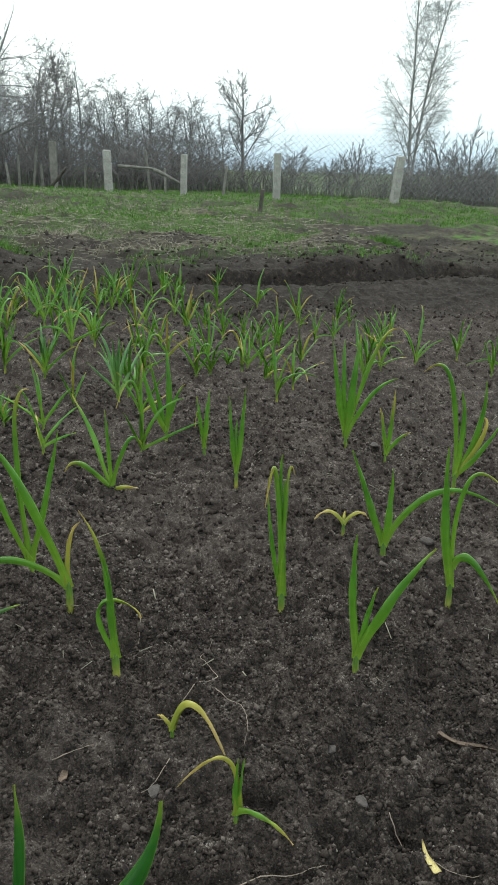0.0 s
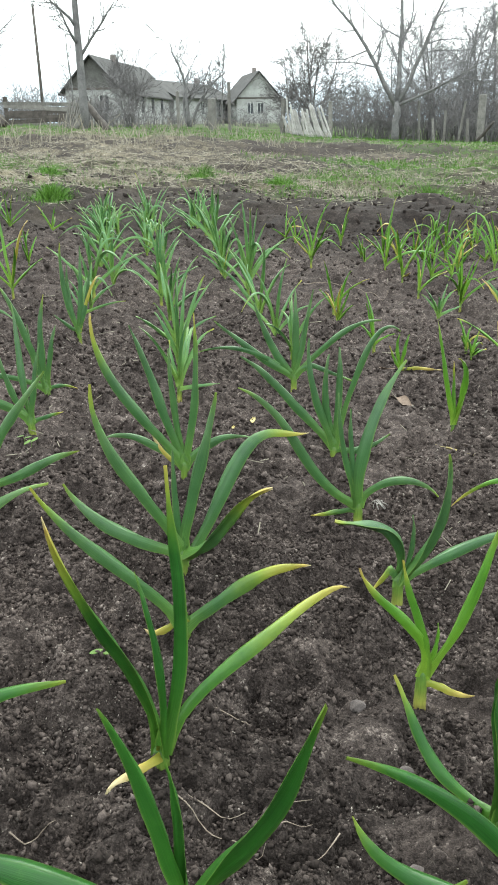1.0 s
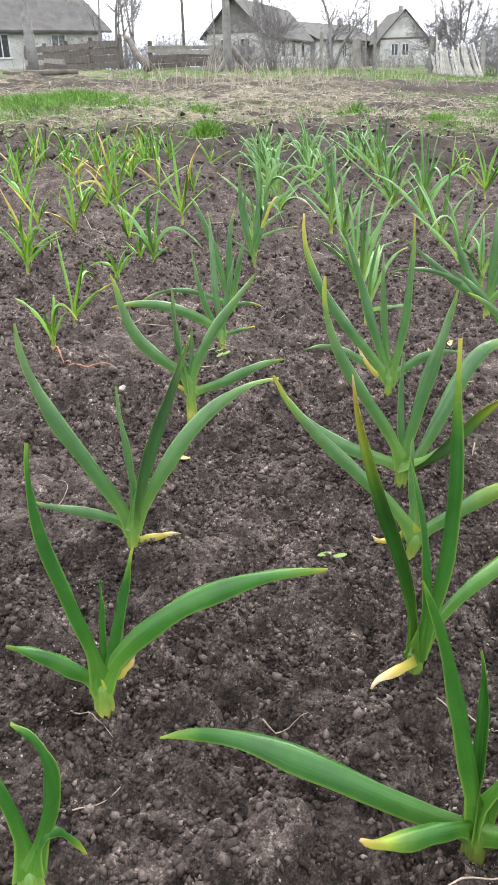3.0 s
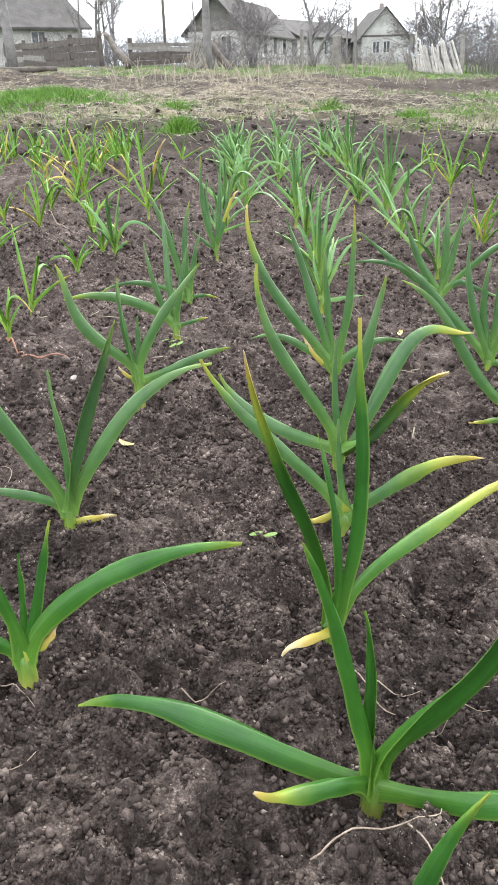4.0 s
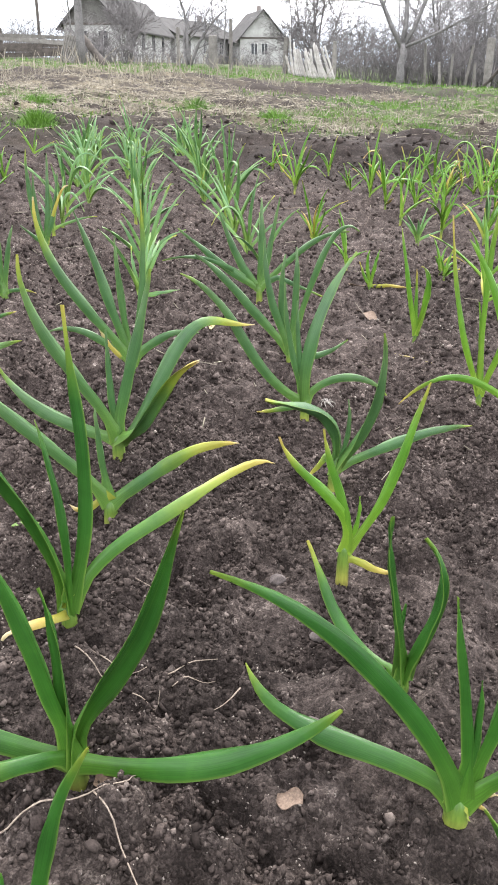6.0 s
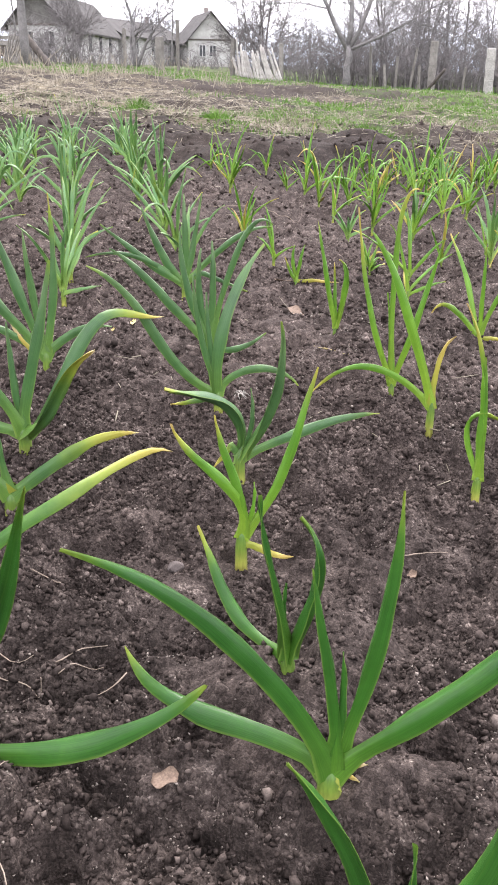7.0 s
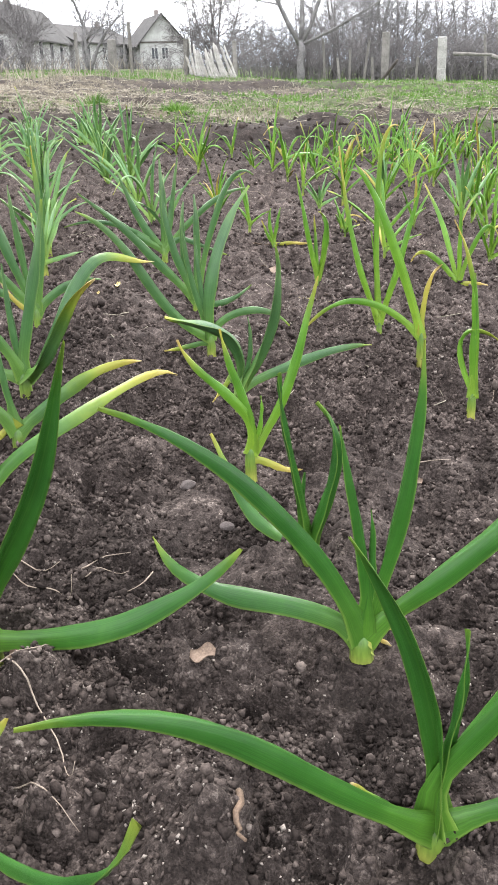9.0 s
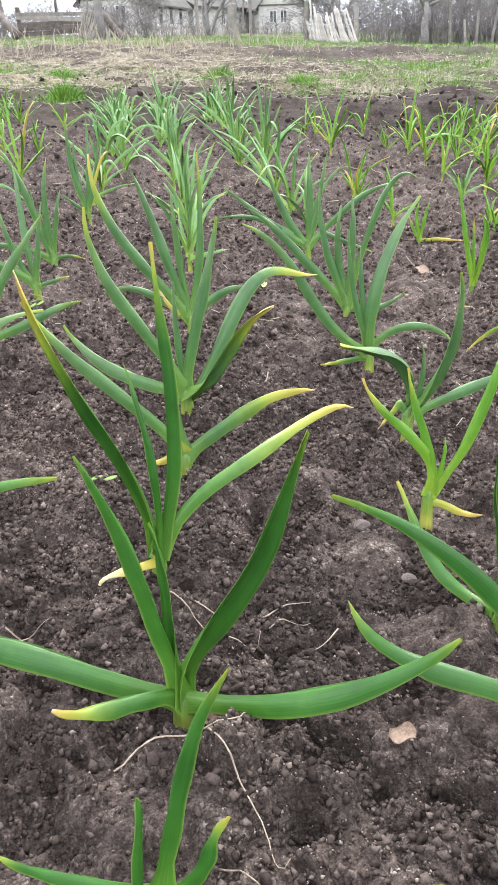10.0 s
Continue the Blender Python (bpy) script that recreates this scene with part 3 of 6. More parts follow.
def tree(name, x, y, height, radius, seed, spec, label, bark=None, twig=None, group="", trunks=(((0, 0, 1), 1.0),), category="tree"):
    """A leafless tree: trunk, limbs and twigs. trunks: the way and share of the height of each stem."""
    top = empty(name, x, y, land_at(x, y) - 0.06)
    rng = np.random.RandomState(seed)
    lines = [[], [], [], []]
    for way, share in trunks:
        way = np.array(way, float)
        grow(lines, (0, 0, 0), way / np.linalg.norm(way), height * share, radius * share ** 0.5, 0, rng, spec)
    clothe(top, lines, bark or BARK, twig or TWIG)
    return tagged(top, label, category, group)


ORCHARD = dict(levels=4, count=(10, 9, 9), wander=(0.05, 0.16, 0.2, 0.2), lift=(0.02, 0.07, 0.06, 0.05), taper=0.3,
               angle=(50, 48, 45), ratio=(0.55, 0.5, 0.6), thin=0.46, least=0.010, **{"from": (0.25, 0.2, 0.15)})
SLIM = dict(levels=4, count=(14, 8, 9), wander=(0.03, 0.1, 0.15, 0.2), lift=(0.0, 0.12, 0.05, 0.02), taper=0.2,
            angle=(42, 40, 40), ratio=(0.3, 0.45, 0.6), thin=0.4, least=0.009, **{"from": (0.2, 0.15, 0.1)})
WEEPING = dict(levels=4, count=(30, 12, 14), wander=(0.03, 0.08, 0.12, 0.15), lift=(0.0, 0.06, -0.04, -0.12), taper=0.15,
               angle=(45, 45, 40), ratio=(0.24, 0.5, 0.75), thin=0.4, least=0.006, **{"from": (0.12, 0.1, 0.1)})
BROOM = dict(levels=4, count=(11, 9, 8), wander=(0.05, 0.1, 0.12, 0.15), lift=(0.0, 0.1, 0.08, 0.06), taper=0.3,
             angle=(40, 30, 28), ratio=(0.7, 0.5, 0.5), thin=0.5, least=0.013, **{"from": (0.08, 0.1, 0.1)})

# the forked old apple tree: a short trunk under three heavy limbs
FORKED = dict(ORCHARD, count=(0, 14, 12), least=0.007, wander=(0.03, 0.13, 0.2, 0.2), lift=(0.0, 0.03, 0.05, 0.05))


def forked_tree(x, y, seed, trunk_h, radius, limbs, label):
    top = empty("apple_tree", x, y, land_at(x, y) - 0.06)
    rng = np.random.RandomState(seed)
    lines = [[], [], [], []]
    lines[0].append(([np.array((0.03 * k * (k % 2), 0, trunk_h * k / 4)) for k in range(5)], [radius * (1.3, 1.05, 0.98, 0.95, 0.8)[k] for k in range(5)]))
    for way, length, share in limbs:
        way = np.array(way, float)
        spec = dict(FORKED)
        grow(lines, (0, 0, trunk_h * 0.9), way / np.linalg.norm(way), length, radius * share * 1.08, 1, rng, spec)
    clothe(top, lines, BARK, TWIG)
    return tagged(top, label, "tree")


forked_tree(-9.3, 27.4, 5, 1.25, 0.115,
            [((-0.66, -0.2, 0.70), 4.3, 0.72), ((-0.02, 0.15, 1.0), 4.9, 0.75), ((0.55, 0.2, 0.78), 4.2, 0.65), ((0.85, 0.3, 0.5), 3.5, 0.45)],
            "old forked apple tree, bare, with a short grey trunk")

# the tall bare tree by the log pile
tree("bare_tree", -15.25, 18.66, 5.6, 0.13, 21,
     dict(ORCHARD, count=(12, 9, 8), ratio=(0.32, 0.5, 0.55), wander=(0.006, 0.15, 0.2, 0.2), angle=(58, 48, 45), **{"from": (0.3, 0.2, 0.15)}),
     "tall bare tree with a straight dark grey trunk")
tree("apple_tree", -18.23, 28.79, 3.3, 0.08, 31, dict(ORCHARD, count=(8, 7, 7), wander=(0.14, 0.16, 0.2, 0.2)), "small crooked bare apple tree in front of the house",
     trunks=(((0.1, 0, 1), 1.0), ((-0.35, 0, 0.8), 0.75), ((0.5, 0, 0.8), 0.8)))
tree("bush", -19.6, 43.8, 4.7, 0.07, 41, dict(BROOM, count=(13, 10, 9), least=0.011, angle=(55, 46, 42), ratio=(0.62, 0.5, 0.5), lift=(0.0, 0.04, 0.04, 0.03)), "dense leafless bush with upright grey twigs", BRUSH, BRUSH, category="bush",
     trunks=(((0, 0, 1), 1.0), ((-0.5, 0, 0.8), 0.85), ((0.55, 0.1, 0.8), 0.85), ((0.25, -0.4, 0.9), 0.9), ((0.8, 0, 0.5), 0.7), ((-0.8, 0, 0.6), 0.65)))
tree("birch_tree", 7.7, 41.3, 11.5, 0.085, 51, dict(WEEPING, ratio=(0.25, 0.5, 0.75), angle=(38, 44, 42), least=0.005), "tall bare birch with two thin pale trunks", BIRCH, BIRCH_TWIG,
     trunks=(((0.0, 0, 1), 1.0), ((0.10, 0, 1), 0.97)))
tree("maple_tree", -0.43, 38.0, 3.9, 0.10, 61, dict(ORCHARD, count=(16, 10, 9), ratio=(0.58, 0.5, 0.55), angle=(52, 45, 42), wander=(0.04, 0.1, 0.15, 0.2)), "round-crowned bare tree with a dark trunk")
tree("bare_tree", -20.5, 16.3, 6.5, 0.16, 63, dict(ORCHARD, count=(7, 7, 6), ratio=(0.36, 0.5, 0.5), **{"from": (0.4, 0.2, 0.15)}), "bare tree with a thick grey trunk by the fence")

# the brown shrub before the long house
tree("bush", -18.4, 25.06, 2.3, 0.03, 43, dict(BROOM, count=(12, 9, 8), least=0.006, angle=(45, 40, 38)), "dense brown leafless shrub before the white house", BRUSH, BRUSH, category="bush",
     trunks=(((0, 0, 1), 1.0), ((-0.4, 0, 0.9), 0.85), ((0.4, 0.1, 0.9), 0.9)))

# the thicket of old orchard trees behind the posts
first = {}
THICKET = ((-9.4, 31.6, 4.0, 0), (-8.5, 33.0, 4.3, 1), (-7.8, 35.2, 4.6, 2), (-7.3, 33.6, 3.8, 0), (-6.8, 39.4, 3.6, 1), (-6.1, 41.6, 3.9, 2),
           (-4.9, 39.7, 3.6, 0), (-3.1, 41.9, 3.8, 2), (-2.1, 44.0, 3.4, 1), (-2.9, 40.2, 3.3, 0), (-11.4, 34.5, 3.4, 1), (-13.0, 38.0, 3.4, 2),
           (-10.6, 40.0, 4.2, 0), (-5.5, 36.0, 3.6, 1), (-27.0, 27.0, 5.5, 2), (-22.3, 20.6, 3.4, 1), (-30.0, 29.0, 5.5, 0), (-22.5, 47.0, 3.8, 1),
           (-26.0, 45.0, 4.4, 2), (-34.0, 41.0, 5.0, 1), (-8.9, 35.0, 4.3, 1), (-8.0, 31.2, 3.4, 2), (-6.4, 36.8, 3.6, 0), (-4.1, 43.5, 3.6, 1), (-1.4, 40.8, 3.0, 2), (-9.9, 33.6, 4.2, 2), (-7.0, 35.0, 4.4, 1), (-9.0, 37.0, 4.6, 0), (-8.9, 30.6, 3.6, 0), (-7.6, 30.9, 3.4, 1), (-8.2, 34.0, 4.4, 0), (-6.3, 38.2, 3.6, 2), (-5.0, 40.9, 3.5, 1), (-2.5, 42.6, 3.4, 0), (-29.5, 29.0, 5.0, 0), (-31.5, 30.5, 5.4, 1), (-27.6, 27.6, 4.2, 1), (-5.2, 42.5, 3.9, 2), (-3.8, 38.6, 3.4, 1))
for n, (x, y, h, kind) in enumerate(THICKET):
    if kind not in first:
        first[kind] = (tree("orchard_tree", x, y, 6.0, 0.085, 70 + kind, (ORCHARD, dict(ORCHARD, count=(10, 7, 7), ratio=(0.42, 0.5, 0.5)), SLIM)[kind],
                            "bare grey orchard tree in a thicket", group="orchard trees"))
        first[kind].matrix_basis = pose(x, y, land_at(x, y) - 0.06, 0, 0, 40 * n) @ Matrix.Scale(h / 6.0, 4)
    else:
        made = copy_thing(first[kind], pose(x, y, land_at(x, y) - 0.06, 0, 0, 77 * n))
        made.scale = (h / 6.0,) * 3


def brushwood(name, places, height, seed, label, per=60, spread=1.2, mat=None):
    """Low thickets: many thin upright shoots joined into one mesh."""
    rng = np.random.RandomState(seed)
    lines = []
    for x, y in places:
        for _ in range(per):
            px, py = x + rng.randn() * spread, y + rng.randn() * spread * 0.6
            h = height * (0.35 + 0.75 * rng.rand())
            lean = rng.randn(2) * 0.5
            z = land_at(px, py) - 0.03
            pts = [(px + lean[0] * h * k * k / 9, py + lean[1] * h * k * k / 9, z + h * k / 3) for k in range(4)]
            lines.append((pts, [0.014, 0.011, 0.008, 0.004]))
            for _ in range(5):
                k = rng.randint(1, 4)
                q = np.array(pts[k])
                out = np.array([rng.randn() * 0.6, rng.randn() * 0.6, 0.4]) * h * 0.42
                lines.append(([q, q + out * 0.5, q + out], [0.008, 0.006, 0.003]))
    v, f = tubes(lines, 3)
    return tagged(link_mesh(name, v, f, mat or BRUSH), label, "thicket", kind="stuff")


brushwood("brushwood", [(-11.5 + 0.95 * k, 29.0 + 0.45 * k) for k in range(11)], 1.7, 91, "tangle of low leafless brushwood under the orchard trees", 80)
brushwood("brushwood", [(-2.5 + 1.2 * k, 32.5 + 0.3 * (k % 3)) for k in range(16)], 1.25, 92, "low leafless brushwood behind the wire fence", 62)
brushwood("brushwood", [(7.5 + 0.8 * k, 38.0 + 0.3 * (k % 3)) for k in range(12)], 1.7, 93, "leafless shrubs round the foot of the birch", 75)
brushwood("brushwood", [(-33 + 1.1 * k, 27.5 - 0.28 * k) for k in range(15)], 1.15, 97, "tangle of brown leafless brushwood behind the board fence", 50, 0.8)
brushwood("brushwood", [(-24 + 1.1 * k, 31.0 + 0.8 * k) for k in range(10)], 0.9, 94, "leafless shrubs in front of the houses", 40)


brushwood("brushwood", [(-11.5 + 0.95 * k, 34.0 + 0.75 * k) for k in range(11)], 2.7, 95, "hazy tangle of tall leafless shoots in the thicket", 42, 1.5)
brushwood("brushwood", [(-14.0 + 1.1 * k, 40.0 + 0.5 * k) for k in range(11)], 3.4, 96, "hazy tangle of tall leafless shoots in the thicket", 38, 1.6)


def far_woods(name, x0, y0, x1, y1, height, seed, label, n=260, thin=0.03):
    """A far line of leafless woodland: many slight stems and twigs."""
    rng = np.random.RandomState(seed)
    lines = []
    for k in range(n):
        f = rng.rand()
        x, y = x0 + (x1 - x0) * f + rng.randn() * 2, y0 + (y1 - y0) * f + rng.randn() * 4
        h = height * (0.5 + 0.5 * rng.rand()) * (0.65 + 0.5 * value_noise(np.array([f * 40]), np.array([seed * 3.0]), 1.0, 21)[0])
        z = float(lie(x, y))
        lines.append(([(x, y, z - 0.3), (x, y, z + h * 0.5), (x + rng.randn() * h * 0.04, y, z + h)], [thin, thin * 0.7, thin * 0.3]))
        for _ in range(16):
            b = z + h * (0.12 + 0.6 * rng.rand())
            g = h * (0.15 + 0.25 * rng.rand())
            lines.append(([(x, y, b), (x + rng.randn() * g * 0.6, y + rng.randn() * g * 0.5, b + g)], [thin * 0.5, thin * 0.25]))
    v, f = tubes(lines, 3)
    return tagged(link_mesh(name, v, f, HAZED_WOOD), label, "woodland", kind="stuff")


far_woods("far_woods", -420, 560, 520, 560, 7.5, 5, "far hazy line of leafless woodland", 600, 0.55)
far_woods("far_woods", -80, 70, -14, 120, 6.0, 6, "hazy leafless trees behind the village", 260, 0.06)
for x, y, h, s in ((4.4, 90.0, 3.2, 1), (10.0, 79.4, 3.6, 2), (8.6, 82.0, 2.6, 3), (15.5, 60.0, 4.0, 4), (20, 64, 4, 6), (12.5, 55, 3.6, 7)):
    tree("far_shrub", x, y, h, 0.09, 200 + s, dict(BROOM, count=(8, 6, 5), least=0.018), "hazy leafless shrub beyond the fields", BRUSH, BRUSH, "far shrubs", category="shrub",
         trunks=(((0, 0, 1), 1.0), ((0.5, 0.2, 0.8), 0.8), ((-0.5, -0.2, 0.8), 0.8)))


# ---- fence posts, stakes, logs ----
def square_post(x, y, height, wide, label, mat, lean=(0.0, 0.0), group="fence posts", turn=0.0, name="fence_post"):
    rng = np.random.RandomState(int(abs(x * 97 + y * 31)))
    bm = bmesh.new()
    bmesh.ops.create_cube(bm, size=1.0, matrix=Matrix.Translation((0, 0, height / 2 - 0.1)) @ Matrix.Diagonal((wide, wide, height + 0.2, 1)))
    bmesh.ops.subdivide_edges(bm, edges=[e for e in bm.edges if abs((e.verts[0].co - e.verts[1].co).z) > 0.1], cuts=4)
    bmesh.ops.bevel(bm, geom=bm.edges[:], offset=wide * 0.09, segments=1, affect="EDGES")
    for v in bm.verts:
        v.co += Vector(rng.randn(3) * wide * 0.03)
        v.co.x += lean[0] * v.co.z
        v.co.y += lean[1] * v.co.z
    me = bpy.data.meshes.new(name)
    bm.to_mesh(me)
    bm.free()
    me.materials.append(mat)
    ob = new(name, me)
    ob.matrix_world = pose(x, y, land_at(x, y), 0, 0, turn)
    return tagged(ob, label, "fence post", group)


POSTS = "weathered pale concrete fence post in the grass"
square_post(-4.22, 24.63, 1.16, 0.24, POSTS, CONCRETE, (-0.03, 0), turn=12)
square_post(-2.0, 24.41, 1.2, 0.17, POSTS, CONCRETE, (0.03, 0), turn=-8)
square_post(0.69, 22.98, 1.25, 0.19, POSTS, CONCRETE, (0.0, 0), turn=5)
square_post(3.89, 22.66, 1.2, 0.2, POSTS, CONCRETE, (0.1, 0), turn=20)
square_post(7.4, 22.4, 1.25, 0.17, POSTS, CONCRETE, (0.02, 0), turn=0)
square_post(-6.21, 26.27, 1.35, 0.2, "grey wooden fence post before the thicket", OLD_WOOD)
square_post(0.19, 17.0, 0.42, 0.08, "short dark rotten stump of a post", DARK_WOOD, (0.1, 0), name="post_stump")
square_post(-11.33, 26.75, 1.15, 0.11, "grey wooden post at the end of the stake fence", OLD_WOOD, (-0.02, 0))
square_post(-13.03, 26.53, 1.15, 0.13, "grey wooden post at the end of the stake fence", OLD_WOOD, (0.03, 0))
square_post(-15.38, 27.0, 1.6, 0.09, "thin grey wooden post by the yard", OLD_WOOD)
square_post(-17.5, 26.9, 1.3, 0.1, "thin grey wooden post by the yard", OLD_WOOD)
square_post(-15.4, 25.8, 1.1, 0.22, "broad grey wooden post by the yard", OLD_WOOD)
for n, (x, y) in enumerate(((-8.0, 27.6), (-7.7, 27.7), (-7.1, 27.2), (-6.9, 27.6), (-6.5, 27.4), (-3.1, 25.6), (-2.8, 27.0), (-0.9, 26.0), (-8.6, 27.9), (-5.6, 28.0))):
    square_post(x, y, 0.75 + 0.25 * (n % 3), 0.07, "thin old wooden pale of a broken fence", OLD_WOOD, (0.12 * ((n * 7) % 5 - 2) / 2, 0), "fence pales", name="fence_pale")


def log(name, a, b, r, label, mat=OLD_WOOD, category="log", group=""):
    """A rough pole or log from one place to another."""
    a, b = np.array(a, float), np.array(b, float)
    rng = np.random.RandomState(int(abs(a[0] * 53 + b[1] * 17)))
    n = 7
    pts = [a + (b - a) * k / (n - 1) + (rng.randn(3) * r * 0.22 if 0 < k < n - 1 else 0) for k in range(n)]
    rad = [r * (1.1 - 0.35 * k / (n - 1)) * (0.92 + 0.16 * rng.rand()) for k in range(n)]
    v, f = tubes([(pts, rad)], 7)
    return tagged(link_mesh(name, v - a, f, mat, smooth=True), label, category, group), a


def put_log(*args, **kw):
    ob, a = log(*args, **kw)
    ob.location = a
    return ob


def on_land(x, y, h):
    return (x, y, land_at(x, y) + h)


# the slanting broken rail between two of the concrete posts
put_log("fence_rail", on_land(-3.95, 24.7, 0.72), on_land(-2.85, 24.75, 0.70), 0.045, "weathered fallen fence rail between the posts", category="rail")
put_log("fence_rail", on_land(-2.9, 24.72, 0.70), on_land(-2.05, 24.55, 0.34), 0.05, "weathered fallen fence rail between the posts", category="rail")
# leaning grey stakes of the stake fence
stakes = np.random.RandomState(7)
for n in range(23):
    f = n / 22
    x, y = -12.95 + 1.55 * f, 26.45 + 0.22 * f
    lean = 0.12 + 0.34 * f + 0.06 * stakes.randn()
    h = 0.80 + 0.12 * stakes.randn()
    put_log("stake", on_land(x + 0.15, y, -0.03), on_land(x + 0.15 - lean, y + 0.05, h), 0.035 + 0.012 * stakes.rand(), "grey weathered stake leaning in the stake fence", PALE_WOOD, category="stake", group="fence stakes")
for n in range(9):
    put_log("stake", on_land(-16.5 + 0.06 * n, 19.25, -0.03), on_land(-16.35 + 0.1 * n, 19.4, 0.7 + 0.04 * (n % 3)), 0.03, "pale cut stake leaning by the tree", category="stake", group="stacked stakes")
put_log("log", on_land(-14.7, 18.9, 0.02), on_land(-15.75, 19.3, 0.85), 0.1, "thick grey log leaning by the bare tree", DARK_WOOD)
put_log("log", on_land(-18.2, 18.6, 0.06), on_land(-19.6, 19.2, 0.9), 0.11, "thick grey log leaning on the board fence", DARK_WOOD)
put_log("log", on_land(-17.6, 13.0, 0.05), on_land(-16.3, 14.2, 0.06), 0.07, "dark rotten log lying in the straw", DARK_WOOD)
put_log("log", on_land(-6.2, 25.9, 0.05), on_land(-5.7, 25.7, 0.62), 0.05, "dark pole leaning against a post", DARK_WOOD)


def board_fence(ax, ay, bx, by, height, label, rails=6):
    """An old fence of long rough boards between posts."""
    length = math.hypot(bx - ax, by - ay)
    turn = math.degrees(math.atan2(by - ay, bx - ax))
    top = empty("board_fence", ax, ay, land_at(ax, ay), turn)
    rng = np.random.RandomState(int(abs(ax * 10)))
    slope = land_at(bx, by) - land_at(ax, ay)
    n = max(2, int(length / 2.2) + 1)
    for k in range(n):
        x = length * k / (n - 1)
        part("post", box_bm((0.12, 0.12, height + 0.3), (x, 0.08, height / 2 + slope * x / length), 0.01), DARK_WOOD, top)
    for r in range(rails):
        for k in range(n - 1):
            x0, x1 = length * k / (n - 1), length * (k + 1) / (n - 1)
            tilt = Matrix.Rotation(-math.atan2(slope, length) + rng.randn() * 0.02, 4, "Y")
            z = height * (r + 0.6) / rails + slope * (x0 + x1) / 2 / length
            part("board", box_bm((x1 - x0 + 0.1, 0.03, height / rails * (0.78 + 0.3 * rng.rand())), ((x0 + x1) / 2, 0.01 * rng.randn(), z), 0.004, tilt), OLD_WOOD if rng.rand() < 0.18 else DARK_WOOD, top)
    return tagged(top, label, "fence")


board_fence(-19.6, 20.2, -17.5, 21.3, 0.72, "old dark board fence with rough sagging planks")
board_fence(-30.5, 24.0, -20.6, 19.8, 0.85, "old dark board fence with rough sagging planks", 4)


# ---- village houses ----
def house(ax, ay, bx, by, deep, wall_h, roof_h, windows, label, gable_front=False, chimney=0.3, base=0.4):
    """A low house whose front runs from a to b. windows: places along the front, width and height."""
    length = math.hypot(bx - ax, by - ay)
    turn = math.degrees(math.atan2(by - ay, bx - ax))
    z0 = min(land_at(ax, ay), land_at(bx, by)) + 0.25 - base
    top = empty("house", ax, ay, z0, turn)
    h = wall_h + base
    part("plinth", box_bm((length + 0.1, deep + 0.1, 1.0), (length / 2, deep / 2, -0.45), 0.02), CONCRETE, top)
    t = 0.35
    for name, size, centre in (("wall", (length, t, h), (length / 2, t / 2, h / 2)), ("wall", (length, t, h), (length / 2, deep - t / 2, h / 2)),
                               ("wall", (t, deep - 2 * t, h), (t / 2, deep / 2, h / 2)), ("wall", (t, deep - 2 * t, h), (length - t / 2, deep / 2, h / 2))):
        part(name, box_bm(size, centre, 0.02), LIMEWASH, top)
    over, thick = 0.45, 0.12

    def solid(points, mat, name, parent):
        bm = bmesh.new()
        lower = [bm.verts.new(p) for p in points]
        upper = [bm.verts.new((p[0], p[1], p[2] + thick)) for p in points]
        bm.faces.new(lower[::-1])
        bm.faces.new(upper)
        for k in range(len(points)):
            j = (k + 1) % len(points)
            bm.faces.new((lower[k], lower[j], upper[j], upper[k]))
        return part(name, bm, mat, parent)

    def gable(points, depth_axis, depth, mat):
        bm = bmesh.new()
        one = [bm.verts.new(p) for p in points]
        two = [bm.verts.new([c + (depth if i == depth_axis else 0) for i, c in enumerate(p)]) for p in points]
        bm.faces.new(one)
        bm.faces.new(two[::-1])
        for k in range(3):
            j = (k + 1) % 3
            bm.faces.new((one[k], two[k], two[j], one[j]))
        bmesh.ops.recalc_face_normals(bm, faces=bm.faces[:])
        part("gable", bm, mat, top)

    if gable_front:
        m, drop = length / 2, over * roof_h / (length / 2)
        roof = solid([(-over, -over, h - drop), (m, -over, h + roof_h), (m, deep + over, h + roof_h), (-over, deep + over, h - drop)], ROOFING, "roof", top)
        solid([(m, -over, h + roof_h), (length + over, -over, h - drop), (length + over, deep + over, h - drop), (m, deep + over, h + roof_h)], ROOFING, "roof", top)
        gable([(0, 0.02, h), (length, 0.02, h), (m, 0.02, h + roof_h)], 1, t, GABLE_BOARD if deep > 12 else LIMEWASH)
        gable([(0, deep - t, h), (length, deep - t, h), (m, deep - t, h + roof_h)], 1, t, LIMEWASH)
        part("chimney", box_bm((0.42, 0.42, 0.9), (m + 0.1, deep * chimney, h + roof_h + 0.1), 0.03), BRICK, roof)
        part("eave_board", box_bm((length + 0.3, 0.06, 0.16), (m, -0.03, h), 0.01), DARK_WOOD, top)
    else:
        m, drop = deep / 2, over * roof_h / (deep / 2)
        roof = solid([(-over, -over, h - drop), (length + over, -over, h - drop), (length + over, m, h + roof_h), (-over, m, h + roof_h)], ROOFING, "roof", top)
        solid([(-over, m, h + roof_h), (length + over, m, h + roof_h), (length + over, deep + over, h - drop), (-over, deep + over, h - drop)], ROOFING, "roof", top)
        gable([(0.0, 0, h), (0.0, deep, h), (0.0, m, h + roof_h)], 0, t, GABLE_BOARD)
        gable([(length - t, 0, h), (length - t, deep, h), (length - t, m, h + roof_h)], 0, t, GABLE_BOARD)
        part("chimney", box_bm((0.42, 0.42, 0.9), (length * chimney, m, h + roof_h + 0.25), 0.03), BRICK, roof)
